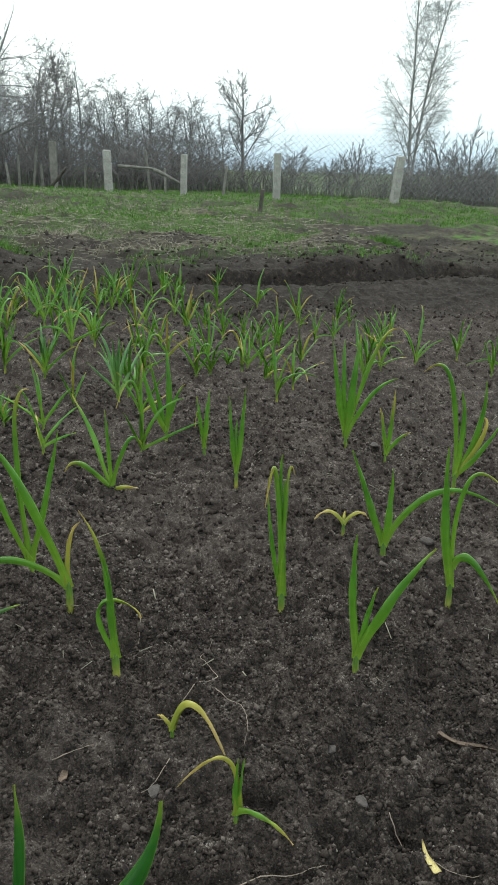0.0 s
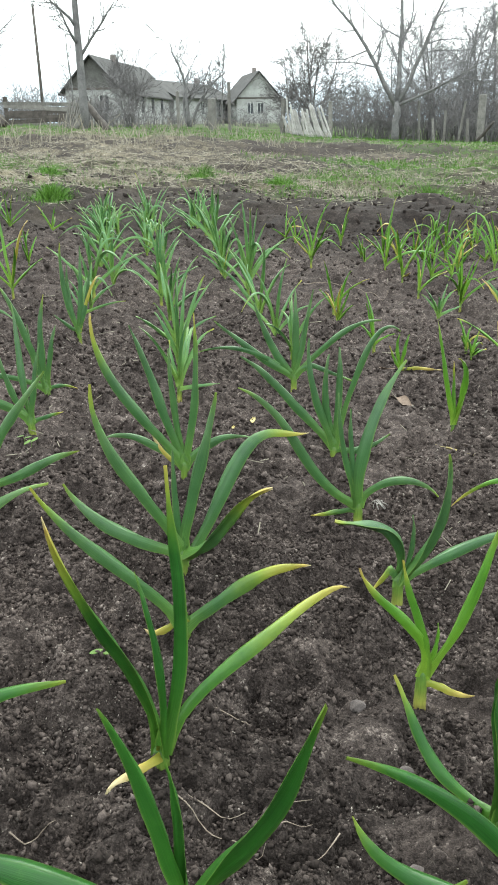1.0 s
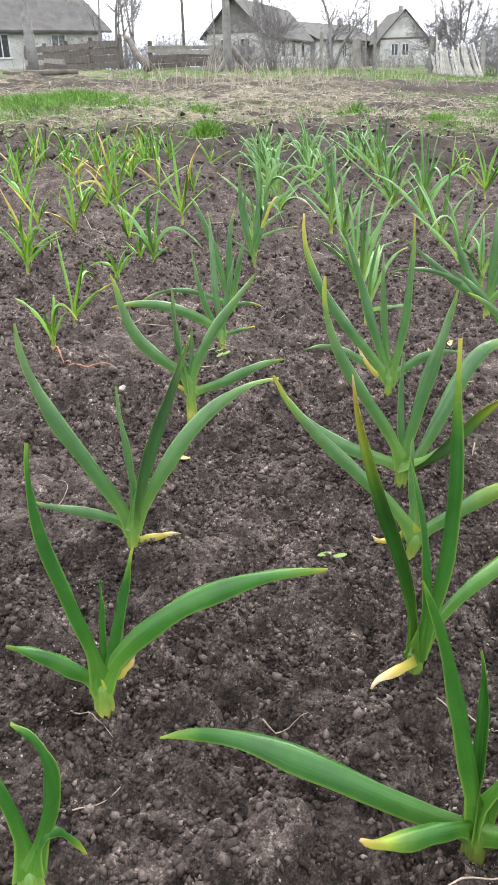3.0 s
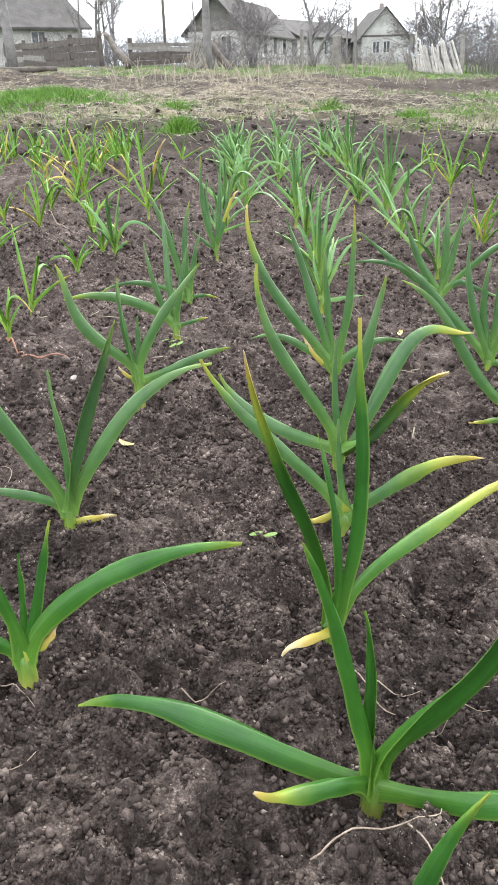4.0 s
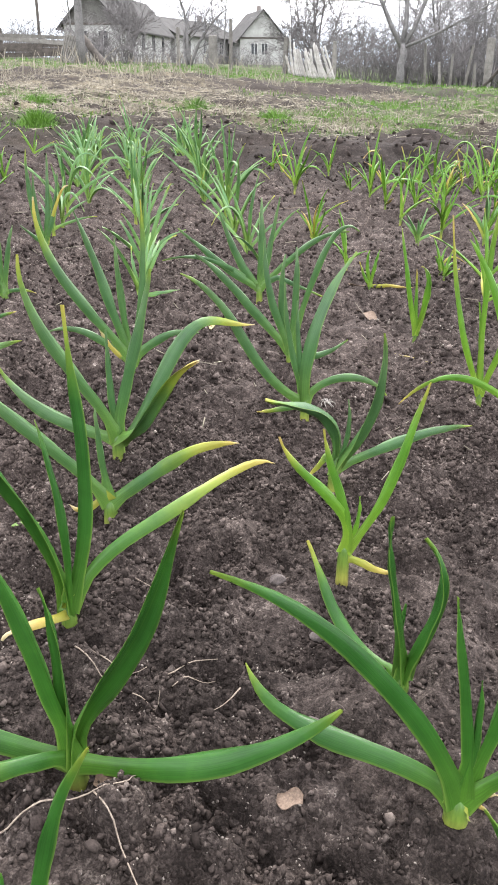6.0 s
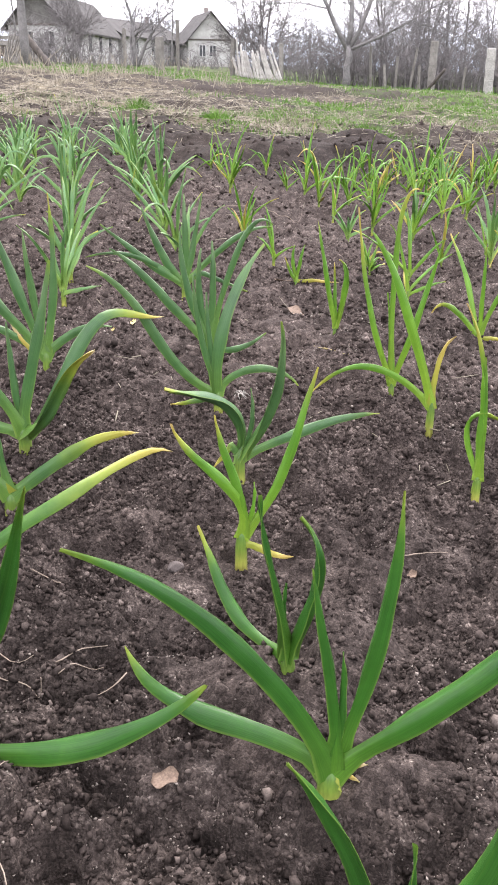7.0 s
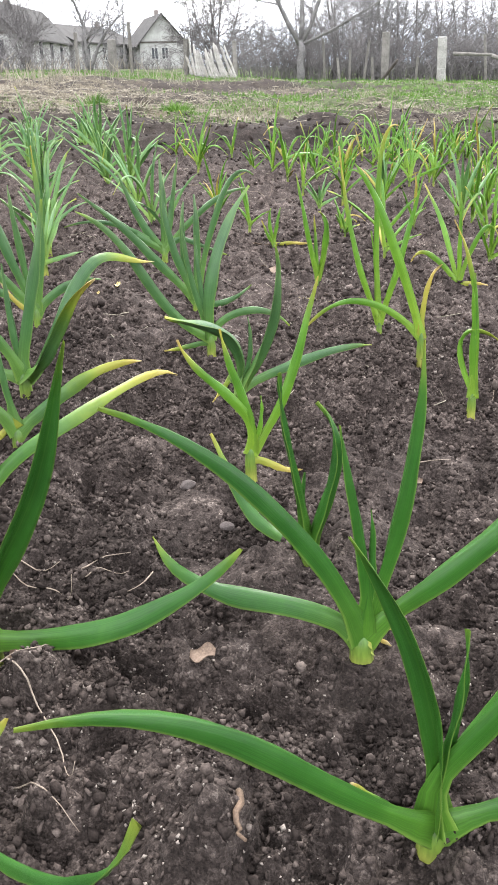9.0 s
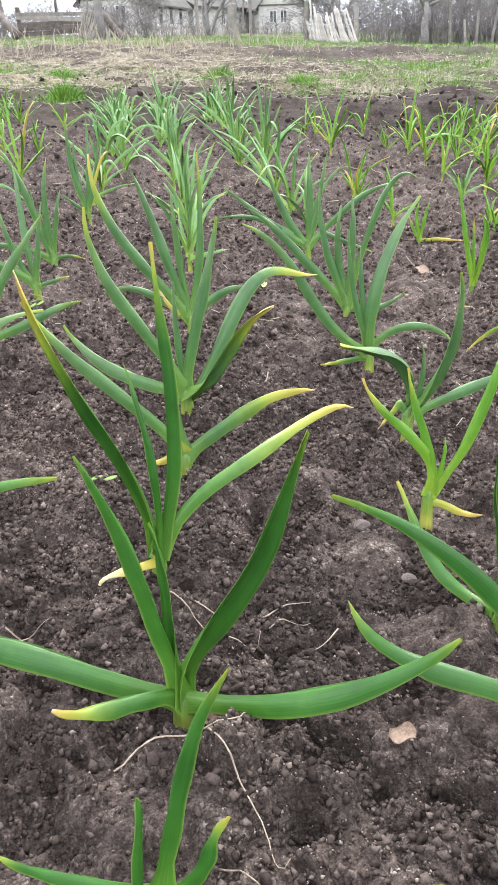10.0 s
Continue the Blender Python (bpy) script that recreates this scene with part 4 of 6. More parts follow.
    if gable_front and deep > 12:
        for k in range(4):
            part("window", box_bm((0.05, 0.9, 1.2), (length + 0.01, 3.0 + 3.6 * k, base + wall_h * 0.55)), GLASS, top, "dark glazed window")
    for x, w, hh in windows:
        zc = base + wall_h * 0.55
        win = part("window", box_bm((w, 0.05, hh), (x, -0.005, zc)), GLASS, top, "dark glazed window")
        for cx, cz, sw, sh in ((x - w / 2, zc, 0.09, hh + 0.1), (x + w / 2, zc, 0.09, hh + 0.1), (x, zc + hh / 2, w, 0.09), (x, zc - hh / 2, w + 0.2, 0.09), (x, zc, 0.06, hh)):
            part("window_frame", box_bm((sw, 0.09, sh), (cx, -0.03, cz), 0.01), FRAME_PAINT, win)
    return tagged(top, label, "house")


house(-44.8, 53.2, -40.6, 54.8, 17.0, 2.35, 2.3, ((1.5, 0.8, 1.2), (3.1, 0.8, 1.2)), "long whitewashed village house with a dark grey roof", True, 0.35, base=0.0)
house(-46.6, 71.5, -48.8, 87.2, 6.0, 2.35, 1.5, ((3.0, 0.9, 1.2), (7.0, 0.9, 1.2), (11.5, 0.9, 1.2)), "low whitewashed annexe under a dark roof", chimney=0.8, base=0.0)
house(-44.6, 80.6, -40.9, 83.6, 9.0, 2.3, 2.55, ((1.5, 0.7, 1.1), (2.6, 0.7, 1.1)), "small whitewashed house with its gable to the garden", True, base=0.0)
house(-42.5, 24.0, -39.5, 37.1, 7.0, 2.1, 2.2, ((3.0, 0.9, 1.2), (7.0, 0.9, 1.2), (10.5, 0.9, 1.2)), "old pale house with a large grey roof behind trees", chimney=0.6, base=0.0)


def pole_line(x, y, h):
    top = empty("utility_pole", x, y, land_at(x, y))
    v, f = tubes([([(0, 0, -0.2), (0.03, 0, h / 2), (0.0, 0, h)], [0.11, 0.1, 0.08])], 8)
    link_mesh("pole", v, f, DARK_WOOD, top, smooth=True)
    part("insulator", box_bm((0.1, 0.22, 0.16), (0, 0, h - 0.1), 0.02), FRAME_PAINT, top)
    return tagged(top, "tall thin wooden utility pole", "pole")


pole_line(-40.0, 45.0, 7.3)


def chain_link(ax, ay, bx, by, z0, z1, label):
    """A diamond-mesh wire fence between posts."""
    length = math.hypot(bx - ax, by - ay)
    pitch, tall = 0.16, z1 - z0
    lines = []
    n = int((length + tall) / pitch)
    for k in range(n):
        for low, high in ((z0, z1), (z1, z0)):  # one wire of each slant
            sa, za, sb, zb = k * pitch - tall, low, k * pitch, high
            lo, hi = max(0.0, -sa / (sb - sa)) if sa < 0 else 0.0, min(1.0, (length - sa) / (sb - sa))
            if hi <= lo:
                continue
            line = []
            for f in (lo, hi):
                s, z = sa + (sb - sa) * f, za + (zb - za) * f
                x, y = ax + (bx - ax) * s / length, ay + (by - ay) * s / length
                line.append((x, y, z + float(lie(x, y))))
            lines.append((line, [0.0028, 0.0028]))
    v, f = tubes(lines, 3)
    return tagged(link_mesh("wire_fence", v, f, WIRE), label, "wire fence", kind="stuff")


chain_link(0.69, 23.1, 12.5, 22.3, 0.2, 1.75, "rusty thin diamond-mesh wire fence between posts")

# ---- garlic plants ----
def blade(parent, name, az, ctrl, tip, h0, width, dry, mat, roll=0.0, side=0.0, fold=0.45, label="", place=None, stem_r=0.006, n=18, second=None):
    """A long folded leaf from the stem at height h0: ctrl and tip are (reach, height) in the upright plane at azimuth az (degrees).
    dry: 0 green to 1 wholly yellow, counted from the tip. roll: twist of the blade in degrees; side: sideways drift of the tip; second: one or two more controls, for a blade that bends both ways."""
    a = radians(az)
    t = np.linspace(0, 1, n + 1)
    rng = np.random.RandomState(int(abs(az * 7 + tip[0] * 9000 + tip[1] * 3000)))
    foot = h0 * 0.72  # the sheath starts below the collar of the stem
    p0, p1, p2 = np.array([0.0, foot]), np.array(ctrl, float) + np.array([0.0, 0.5 * (h0 - foot)]), np.array(tip, float)
    long = float(np.hypot(p2[0], p2[1] - foot))
    sway = long * 0.022 * np.sin(t * (3.5 + 2 * rng.rand()) + rng.rand() * 6) * t
    if second:
        hull = [p0, np.array(ctrl, float), *np.array(second, float).reshape(-1, 2), p2]
        top = len(hull) - 1
        c = sum((math.comb(top, k) * t ** k * (1 - t) ** (top - k))[:, None] * p for k, p in enumerate(hull))
        off = side * t ** 2 + 0.2 * sway
    else:
        c = (1 - t)[:, None] ** 2 * p0 + 2 * (t * (1 - t))[:, None] * p1 + t[:, None] ** 2 * p2
        off = side * t ** 2 + sway
        c[:, 1] -= long * 0.05 * rng.rand() * np.clip((t - 0.45) / 0.55, 0, 1) ** 2
    out, lat = np.array([math.cos(a), math.sin(a), 0]), np.array([-math.sin(a), math.cos(a), 0])
    pts = c[:, :1] * out + off[:, None] * lat + c[:, 1:] * np.array([0, 0, 1])
    if place:  # a low blade lies on the soil
        low = floor_at(pts[:, 0] + place[0], pts[:, 1] + place[1]) - place[2] + 0.010
        pts[:, 2] += max(0.0, float((low - pts[:, 2])[t > 0.2].max())) * np.minimum(1.0, 2.5 * t)
    way = np.gradient(pts, axis=0)
    way /= np.linalg.norm(way, axis=1, keepdims=True) + 1e-9
    lat_t = np.cross(np.cross(way, lat), way)
    lat_t /= np.linalg.norm(lat_t, axis=1, keepdims=True) + 1e-9
    nor = np.cross(lat_t, way)
    turn = np.radians(roll) * np.clip(0.35 + 1.6 * t, 0, 1)
    right = lat_t * np.cos(turn)[:, None] + nor * np.sin(turn)[:, None]
    up = -lat_t * np.sin(turn)[:, None] + nor * np.cos(turn)[:, None]
    slim = 0.46 if second else 0.6  # how much of the blade tapers to the tip
    w = width * np.clip(0.52 + 1.5 * t, 0, 1) * np.clip((1.02 - t) / slim, 0, 1) ** 0.78 * (1 + 0.05 * np.sin(t * 17 + 6 * rng.rand()))
    w = np.maximum(w, np.where(t < 0.25, stem_r * 2.3 * (1 - t * 3), 0.0))
    w = np.maximum(w, 0.001)
    keel = 0.78 + (fold + 0.12) * np.clip(1 - t * 2.2, 0, 1) ** 1.3  # a clasping trough at the foot that flattens outwards
    across = np.linspace(-1, 1, 5)
    verts, uvs = [], []
    for s in (0.0, 1.0):
        for k, q in enumerate(across):
            rise = (np.abs(q) - 0.5) * keel * w * 0.62
            wave = 0.0011 * np.sin(t * 19 + q * 2.5 + az) * t
            thick = s * np.maximum(0.0011, 0.0022 * (1 - t)) * (1 - 0.6 * abs(q))
            verts.append(pts + right * (q * w * 0.5 * np.sqrt(1 - np.minimum(0.62 * keel, 0.75) ** 2))[:, None] + up * (rise + wave - thick)[:, None])
            uvs.append(np.stack([np.full(n + 1, (q + 1) / 2), t], -1))
    m, cols = n + 1, len(across)
    faces = []
    for k in range(cols - 1):
        for i in range(n):
            faces.append((k * m + i, (k + 1) * m + i, (k + 1) * m + i + 1, k * m + i + 1))
            b = (cols + k) * m
            faces.append((b + i, b + i + 1, b + m + i + 1, b + m + i))
    for i in range(n):
        l, r = cols * m, (2 * cols - 1) * m
        faces.append((i, i + 1, l + i + 1, l + i))
        q = (cols - 1) * m
        faces.append((q + i, r + i, r + i + 1, q + i + 1))
    span = min(0.95, 0.10 + 1.7 * dry)
    dryness = np.clip((t - (1 - span)) / span, 0, 1) ** 1.5 * min(1.0, 0.2 + 4.0 * dry)
    if dry >= 0.7:
        dryness = np.clip(0.45 + 0.55 * t + 0.3 * (dry - 0.7), 0, 1)
    if dry <= 0:
        dryness = np.zeros(n + 1)
    return link_mesh(name, np.concatenate(verts), faces, mat, parent, label, True, np.concatenate(uvs), {"dry": np.tile(dryness, 2 * cols)})


def stem(parent, height, radius, lean=(0.0, 0.0), mat=None, dry=0.0):
    n, sides = 8, 10
    high = height * 0.86
    pts = [(lean[0] * (k / n) ** 1.5, lean[1] * (k / n) ** 1.5, -0.02 + (high + 0.02) * k / n) for k in range(n + 1)]
    rad = [radius * (1.0, 0.97, 0.93, 0.9, 0.88, 0.86, 0.8, 0.66, 0.3)[k] for k in range(n + 1)]
    v, f = tubes([(pts, rad)], sides)
    t = np.repeat(np.arange(n + 1) / n, sides)
    return link_mesh("stem", v, f, mat or STEM, parent, "", True, np.stack([np.tile(np.arange(sides) / sides, n + 1), t], -1), {"dry": np.full(len(v), dry)})


LEAN_LABEL = "young garlic plant with green strap leaves in dark soil"


def garlic(x, y, stem_h, stem_r, leaves, mat=None, label=LEAN_LABEL, lean=(0.0, 0.0), n=18):
    """A garlic plant. leaves: azimuth, control reach and height, tip reach and height, width, dryness[, height on the stem[, twist[, side[, second control]]]]."""
    z = land_at(x, y)
    top = empty("garlic_plant", x, y, z)
    stem(top, stem_h, stem_r, lean)
    for leaf in leaves:
        az, cr, ch, tr, th, w, dry = leaf[:7]
        h0 = leaf[7] if len(leaf) > 7 else stem_h * 0.9
        twist = leaf[8] if len(leaf) > 8 else 0.0
        side = leaf[9] if len(leaf) > 9 else 0.0
        second = leaf[10] if len(leaf) > 10 else None
        f = (h0 / max(stem_h, 0.01)) ** 1.5
        ob = blade(top, "leaf", az, (cr, ch), (tr, th), h0, w * (1.06 if second else 0.9), dry, mat or LEAF_BLUE, twist, side, label="yellowed dry leaf" if dry > 0.7 else "", place=(x, y, z), stem_r=stem_r, n=n, second=second)
        ob.location = (lean[0] * f, lean[1] * f, 0)
    return tagged(top, label, "garlic", "garlic plants")


def wild_garlic(x, y, size, seed, kind="blue"):
    """A plant of the farther rows."""
    rng = np.random.RandomState(seed)
    leaves = []
    fan = rng.rand() * 70 - 35 + 34
    strong = kind == "blue"
    n = rng.randint(5, 8) if strong else rng.randint(4, 7)
    for k in range(n):
        az = fan + 180 * (k % 2) + rng.randn() * 48
        f = (k + 0.6) / n
        rise = size * np.clip(0.5 + 0.5 * f + 0.13 * rng.randn(), 0.2, 1.12)
        reach = size * np.clip(0.60 - 0.48 * f + 0.14 * rng.randn(), 0.05, 0.8)
        cr, ch = reach * (0.35 + 0.25 * rng.rand()), rise * (0.58 + 0.24 * rng.rand())
        if rng.rand() < (0.16 if strong else 0.13):  # a blade that arches over
            ch, rise, reach = rise * 1.15, rise * (0.35 + 0.4 * rng.rand()), reach * 1.1 + 0.03
        w = (0.0155 if strong else 0.0125) * (0.75 + 0.4 * rng.rand()) * (0.6 + 0.4 * size / 0.22)
        dry = rng.choice((0, 0.03, 0.07, 0.14), p=(0.4, 0.3, 0.2, 0.1)) if strong else rng.choice((0.03, 0.08, 0.16, 0.3, 1.0), p=(0.3, 0.27, 0.2, 0.13, 0.1))
        leaves.append((az, cr, ch, reach, rise, w, float(dry), size * (0.12 + 0.1 * f), 90 * (rng.rand() - 0.5), rng.randn() * 0.02))
    label = "garlic plant with upright blue-green leaves in a row" if strong else "weak garlic plant with thin yellowing leaves"
    return garlic(x, y, size * 0.2, 0.006 if strong else 0.0045, leaves, LEAF_WAXY_HAZED if strong else LEAF_LIGHT, label, n=11)


STRONG = "garlic plant with broad blue-green strap leaves in dark soil"
WEAK = "slender garlic plant with light green yellowing leaves"
garlic(-0.433, 0.321, 0.023, 0.0100, [
    (-137, 0.013, 0.084, 0.052, 0.228, 0.0149, 0.03, 0.021, 54, 0, (0.022, 0.162)),
    (-142, 0.008, 0.066, 0.011, 0.171, 0.0101, 0.02, 0.021, -55, 0, (-0.002, 0.121)),
    (-1, 0.003, 0.083, 0.106, 0.26, 0.0178, 0.05, 0.021, 55, 0, (0.078, 0.13, 0.081, 0.196)),
    (-162, 0.08, 0.02, 0.24, 0.027, 0.0255, 0.07, 0.021, 9, 0, (0.162, 0.082)),
    (18, 0.073, 0.013, 0.195, 0.098, 0.024, 0.06, 0.021, -14, 0, (0.145, 0.044)),
    (-119, 0.027, 0.042, 0.095, 0.056, 0.0165, 0.3, 0.02, 16, 0, (0.069, 0.029))], LEAF_BLUE, STRONG)
garlic(-0.543, 0.447, 0.032, 0.0088, [
    (-94, 0.004, 0.131, 0.109, 0.315, 0.0138, 0.22, 0.03, -21, 0, (0.089, 0.209)),
    (166, -0.017, 0.082, 0.019, 0.209, 0.0091, 0.04, 0.03, 8, 0, (-0.007, 0.152)),
    (66, 0.042, 0.114, 0.023, 0.307, 0.0165, 0.14, 0.03, 0, 0, (0.022, 0.212)),
    (70, 0.049, 0.106, 0.262, 0.087, 0.0178, 0.46, 0.03, -10, 0, (0.118, 0.054, 0.197, 0.13)),
    (-89, -0.033, -0.012, 0.083, 0.046, 0.0114, 1, 0.05, 5, 0, (0.077, 0.062))], LEAF_BLUE, STRONG)
garlic(-0.636, 0.632, 0.028, 0.0100, [
    (-140, 0.038, 0.094, 0.154, 0.216, 0.0181, 0.14, 0.026, 43, 0, (0.119, 0.141)),
    (32, 0.044, 0.052, 0.15, 0.093, 0.0206, 0.42, 0.026, -31, 0, (0.088, 0.102)),
    (-143, 0.008, 0.104, 0.009, 0.147, 0.0113, 0, 0.026, 56),
    (-148, 0.033, -0.016, 0.047, 0.016, 0.0124, 1, 0.05, 33)], LEAF_BLOOM, STRONG)
garlic(-0.714, 0.753, 0.043, 0.0100, [
    (-171, 0.06, 0.039, 0.174, 0.108, 0.0223, 0.08, 0.039, 24, 0, (0.137, 0.05)),
    (-139, 0.023, 0.115, 0.101, 0.275, 0.0189, 0.12, 0.039, 54, 0, (0.109, 0.18)),
    (70, 0.033, -0.008, 0.24, 0.138, 0.0233, 0.22, 0.039, -20, 0, (0.128, 0.258, 0.135, 0.15)),
    (-144, 0.006, 0.109, 0.006, 0.186, 0.0136, 0, 0.039, 57),
    (36, 0.006, 0.106, 0.052, 0.253, 0.0191, 0.06, 0.039, -52, 0, (0.036, 0.177)),
    (-19, 0.076, 0.058, 0.174, 0.183, 0.0169, 0.34, 0.039, 45, 0, (0.099, 0.15))], LEAF_BLOOM, STRONG)
garlic(-0.856, 0.984, 0.057, 0.0090, [
    (-151, 0.05, 0.121, 0.134, 0.296, 0.0197, 0.2, 0.053, 47, 0, (0.14, 0.19)),
    (-153, 0.016, 0.159, 0.017, 0.244, 0.0161, 0, 0.053, 56),
    (27, 0.026, 0.149, 0.025, 0.301, 0.0195, 0.15, 0.053, -55),
    (-153, 0.042, 0.172, 0.076, 0.284, 0.0223, 0, 0.053, 51),
    (27, 0.044, 0.092, 0.108, 0.094, 0.0218, 0, 0.053, -39),
    (-153, 0.078, 0.103, 0.135, 0.093, 0.0184, 0, 0.053, 39),
    (-153, 0.032, 0.043, 0.056, 0.107, 0.0129, 1, 0.053, 42)], LEAF_BLOOM, STRONG)
garlic(-0.730, 0.251, 0.031, 0.0095, [
    (-127, 0.002, 0.098, 0.028, 0.248, 0.0142, 0.03, 0.028, 51, 0, (0.042, 0.171)),
    (53, 0.004, 0.055, 0.01, 0.125, 0.007, 0, 0.028, -54, 0, (0.007, 0.09)),
    (53, 0.014, 0.062, 0.038, 0.15, 0.0117, 0.1, 0.028, -45, 0, (0.024, 0.107)),
    (49, 0.033, 0.098, 0.193, 0.103, 0.0227, 0.08, 0.028, -22, 0, (0.118, 0.116)),
    (-127, 0.016, 0.047, 0.068, 0.08, 0.0168, 0.05, 0.028, 26, 0, (0.04, 0.067)),
    (53, 0.022, 0.024, 0.031, 0.05, 0.0122, 0.9, 0.04, -18)], LEAF_BLUE, STRONG)
garlic(-0.882, 0.440, 0.035, 0.0088, [
    (-131, 0.019, 0.109, 0.09, 0.267, 0.0206, 0.03, 0.032, 46, 0, (0.089, 0.174)),
    (49, 0.012, 0.08, -0.001, 0.194, 0.0098, 0, 0.032, -58, 0, (-0.004, 0.137)),
    (9, 0.016, 0.108, 0.093, 0.257, 0.0166, 0.06, 0.032, 32, 0, (0.056, 0.18)),
    (66, 0.036, 0.095, 0.189, 0.163, 0.0217, 0.07, 0.032, -26, 0, (0.096, 0.178)),
    (-131, 0.021, 0.058, 0.099, 0.074, 0.0139, 0.04, 0.032, 30, 0, (0.067, 0.057)),
    (49, 0.004, -0.013, 0.052, -0.001, 0.0105, 0.8, 0.03, -28, 0, (0.034, 0.009))], LEAF_BLOOM, STRONG)
garlic(-1.075, 0.761, 0.053, 0.0090, [
    (-137, -0.003, 0.096, 0.103, 0.22, 0.0224, 0.1, 0.049, 46, 0, (0.109, 0.099, 0.076, 0.176)),
    (-106, 0.011, 0.091, 0.02, 0.2, 0.0118, 0.05, 0.049, 0, 0, (0.022, 0.143)),
    (42, 0.006, 0.109, 0.105, 0.212, 0.019, 0.05, 0.049, -48, 0, (0.06, 0.159)),
    (38, 0.051, 0.046, 0.145, 0.083, 0.0194, 0.1, 0.049, -39, 0, (0.092, 0.081)),
    (43, 0.005, 0.11, 0.007, 0.142, 0.0122, 0, 0.049, -56),
    (-137, 0.022, 0.04, 0.028, 0.062, 0.0089, 1, 0.049, 38)], LEAF_BLOOM, STRONG)
garlic(-1.236, 1.035, 0.037, 0.0080, [
    (-140, 0.041, 0.084, 0.204, 0.086, 0.0239, 0.14, 0.034, 43, 0, (0.138, 0.109)),
    (148, 0.031, 0.145, 0.062, 0.249, 0.0175, 0.06, 0.034, 0),
    (-140, 0.036, 0.084, 0.048, 0.193, 0.0174, 0, 0.034, 52),
    (40, 0.036, 0.033, 0.062, 0.04, 0.0122, 0.3, 0.034, -41),
    (40, 0.008, 0.097, 0.031, 0.18, 0.0174, 0, 0.034, -54)], LEAF_BLOOM, STRONG)
garlic(-1.346, 1.205, 0.036, 0.0080, [
    (39, -0.016, 0.134, 0.014, 0.235, 0.0218, 0.12, 0.033, -57),
    (-141, 0.037, 0.194, 0.075, 0.258, 0.0216, 0.08, 0.033, 53),
    (-141, 0.027, 0.097, 0.026, 0.169, 0.0171, 0, 0.033, 55),
    (-141, 0.103, 0.088, 0.193, 0.046, 0.0172, 0.1, 0.033, 43),
    (39, 0.013, 0.119, 0.032, 0.167, 0.0170, 0, 0.033, -55),
    (39, 0.026, 0.034, 0.065, 0.024, 0.0124, 0.3, 0.033, -43)], LEAF_BLOOM, STRONG)
garlic(-1.624, 1.651, 0.043, 0.0070, [
    (-143, 0.038, 0.138, 0.029, 0.275, 0.0233, 0.1, 0.039, 56),
    (37, 0.011, 0.111, 0.022, 0.267, 0.0234, 0, 0.039, -57),
    (-143, 0.027, 0.042, 0.063, 0.082, 0.0158, 0, 0.039, 48),
    (37, 0.047, 0.185, 0.072, 0.185, 0.0124, 1, 0.039, -53),
    (-143, 0.025, 0.107, 0.016, 0.219, 0.0219, 0, 0.039, 57),
    (37, 0.028, 0.105, 0.046, 0.217, 0.0188, 0, 0.039, -55)], LEAF_BLOOM, STRONG)
garlic(-0.172, 0.431, 0.025, 0.0105, [
    (-146, 0.029, 0.103, 0.177, 0.226, 0.0185, 0.05, 0.023, 32, 0, (0.091, 0.191)),
    (-180, 0.05, 0.06, 0.176, 0.07, 0.022, 0.08, 0.023, 7, 0, (0.144, 0.002)),
    (-160, -0.008, 0.076, 0.021, 0.194, 0.0104, 0.03, 0.023, 52, 0, (0.011, 0.136)),
    (33, 0.021, 0.092, 0.035, 0.25, 0.014, 0.08, 0.023, -36, 0, (0.036, 0.171)),
    (20, 0.005, 0.054, 0.003, 0.129, 0.0074, 0, 0.023, -57, 0, (0.006, 0.091)),
    (22, 0.048, 0.078, 0.14, 0.207, 0.0208, 0.06, 0.023, -30, 0, (0.136, 0.118)),
    (20, 0.011, 0.026, 0.027, 0.027, 0.0088, 0.9, 0.025, -11),
    (20, 0.007, 0.007, 0.022, -0.002, 0.0071, 0.9, 0.015, -17)], LEAF_BLUE, STRONG)
garlic(-0.091, 0.285, 0.024, 0.0112, [
    (-137, 0.001, 0.087, 0.061, 0.223, 0.0128, 0.03, 0.022, -54, 0, (0.022, 0.162)),
    (-15, -0.003, 0.064, 0.007, 0.158, 0.008, 0.02, 0.022, 0, 0, (0.012, 0.11)),
    (19, -0.031, 0.087, 0.065, 0.243, 0.0172, 0.03, 0.022, -36, 0, (0.099, 0.111, 0.02, 0.196)),
    (-133, 0.071, 0.063, 0.213, 0.184, 0.0165, 0.05, 0.022, 29, 0, (0.119, 0.175)),
    (19, 0.052, 0.044, 0.149, 0.111, 0.018, 0.02, 0.022, -9, 0, (0.112, 0.059)),
    (-145, 0.024, 0.025, 0.053, 0.063, 0.0115, 0.2, 0.025, 17, 0, (0.036, 0.047))], LEAF_BLUE, STRONG)
garlic(-0.361, 0.190, 0.019, 0.0090, [
    (37, 0.012, 0.067, 0.048, 0.177, 0.0128, 0.08, 0.017, -42, 0, (0.015, 0.129)),
    (-137, 0.025, -0.042, 0.006, 0.084, 0.0082, 0.02, 0.017, 55, 0, (-0, 0.08)),
    (43, 0.035, 0.014, 0.044, 0.064, 0.0125, 0.16, 0.017, -18, 0, (0.023, 0.049)),
    (-137, 0.054, 0.041, 0.081, 0.077, 0.0131, 0.1, 0.017, 7),
    (-27, 0.162, 0.057, 0.246, 0.229, 0.0101, 0.08, 0.017, -9)], LEAF_BLUE, STRONG)
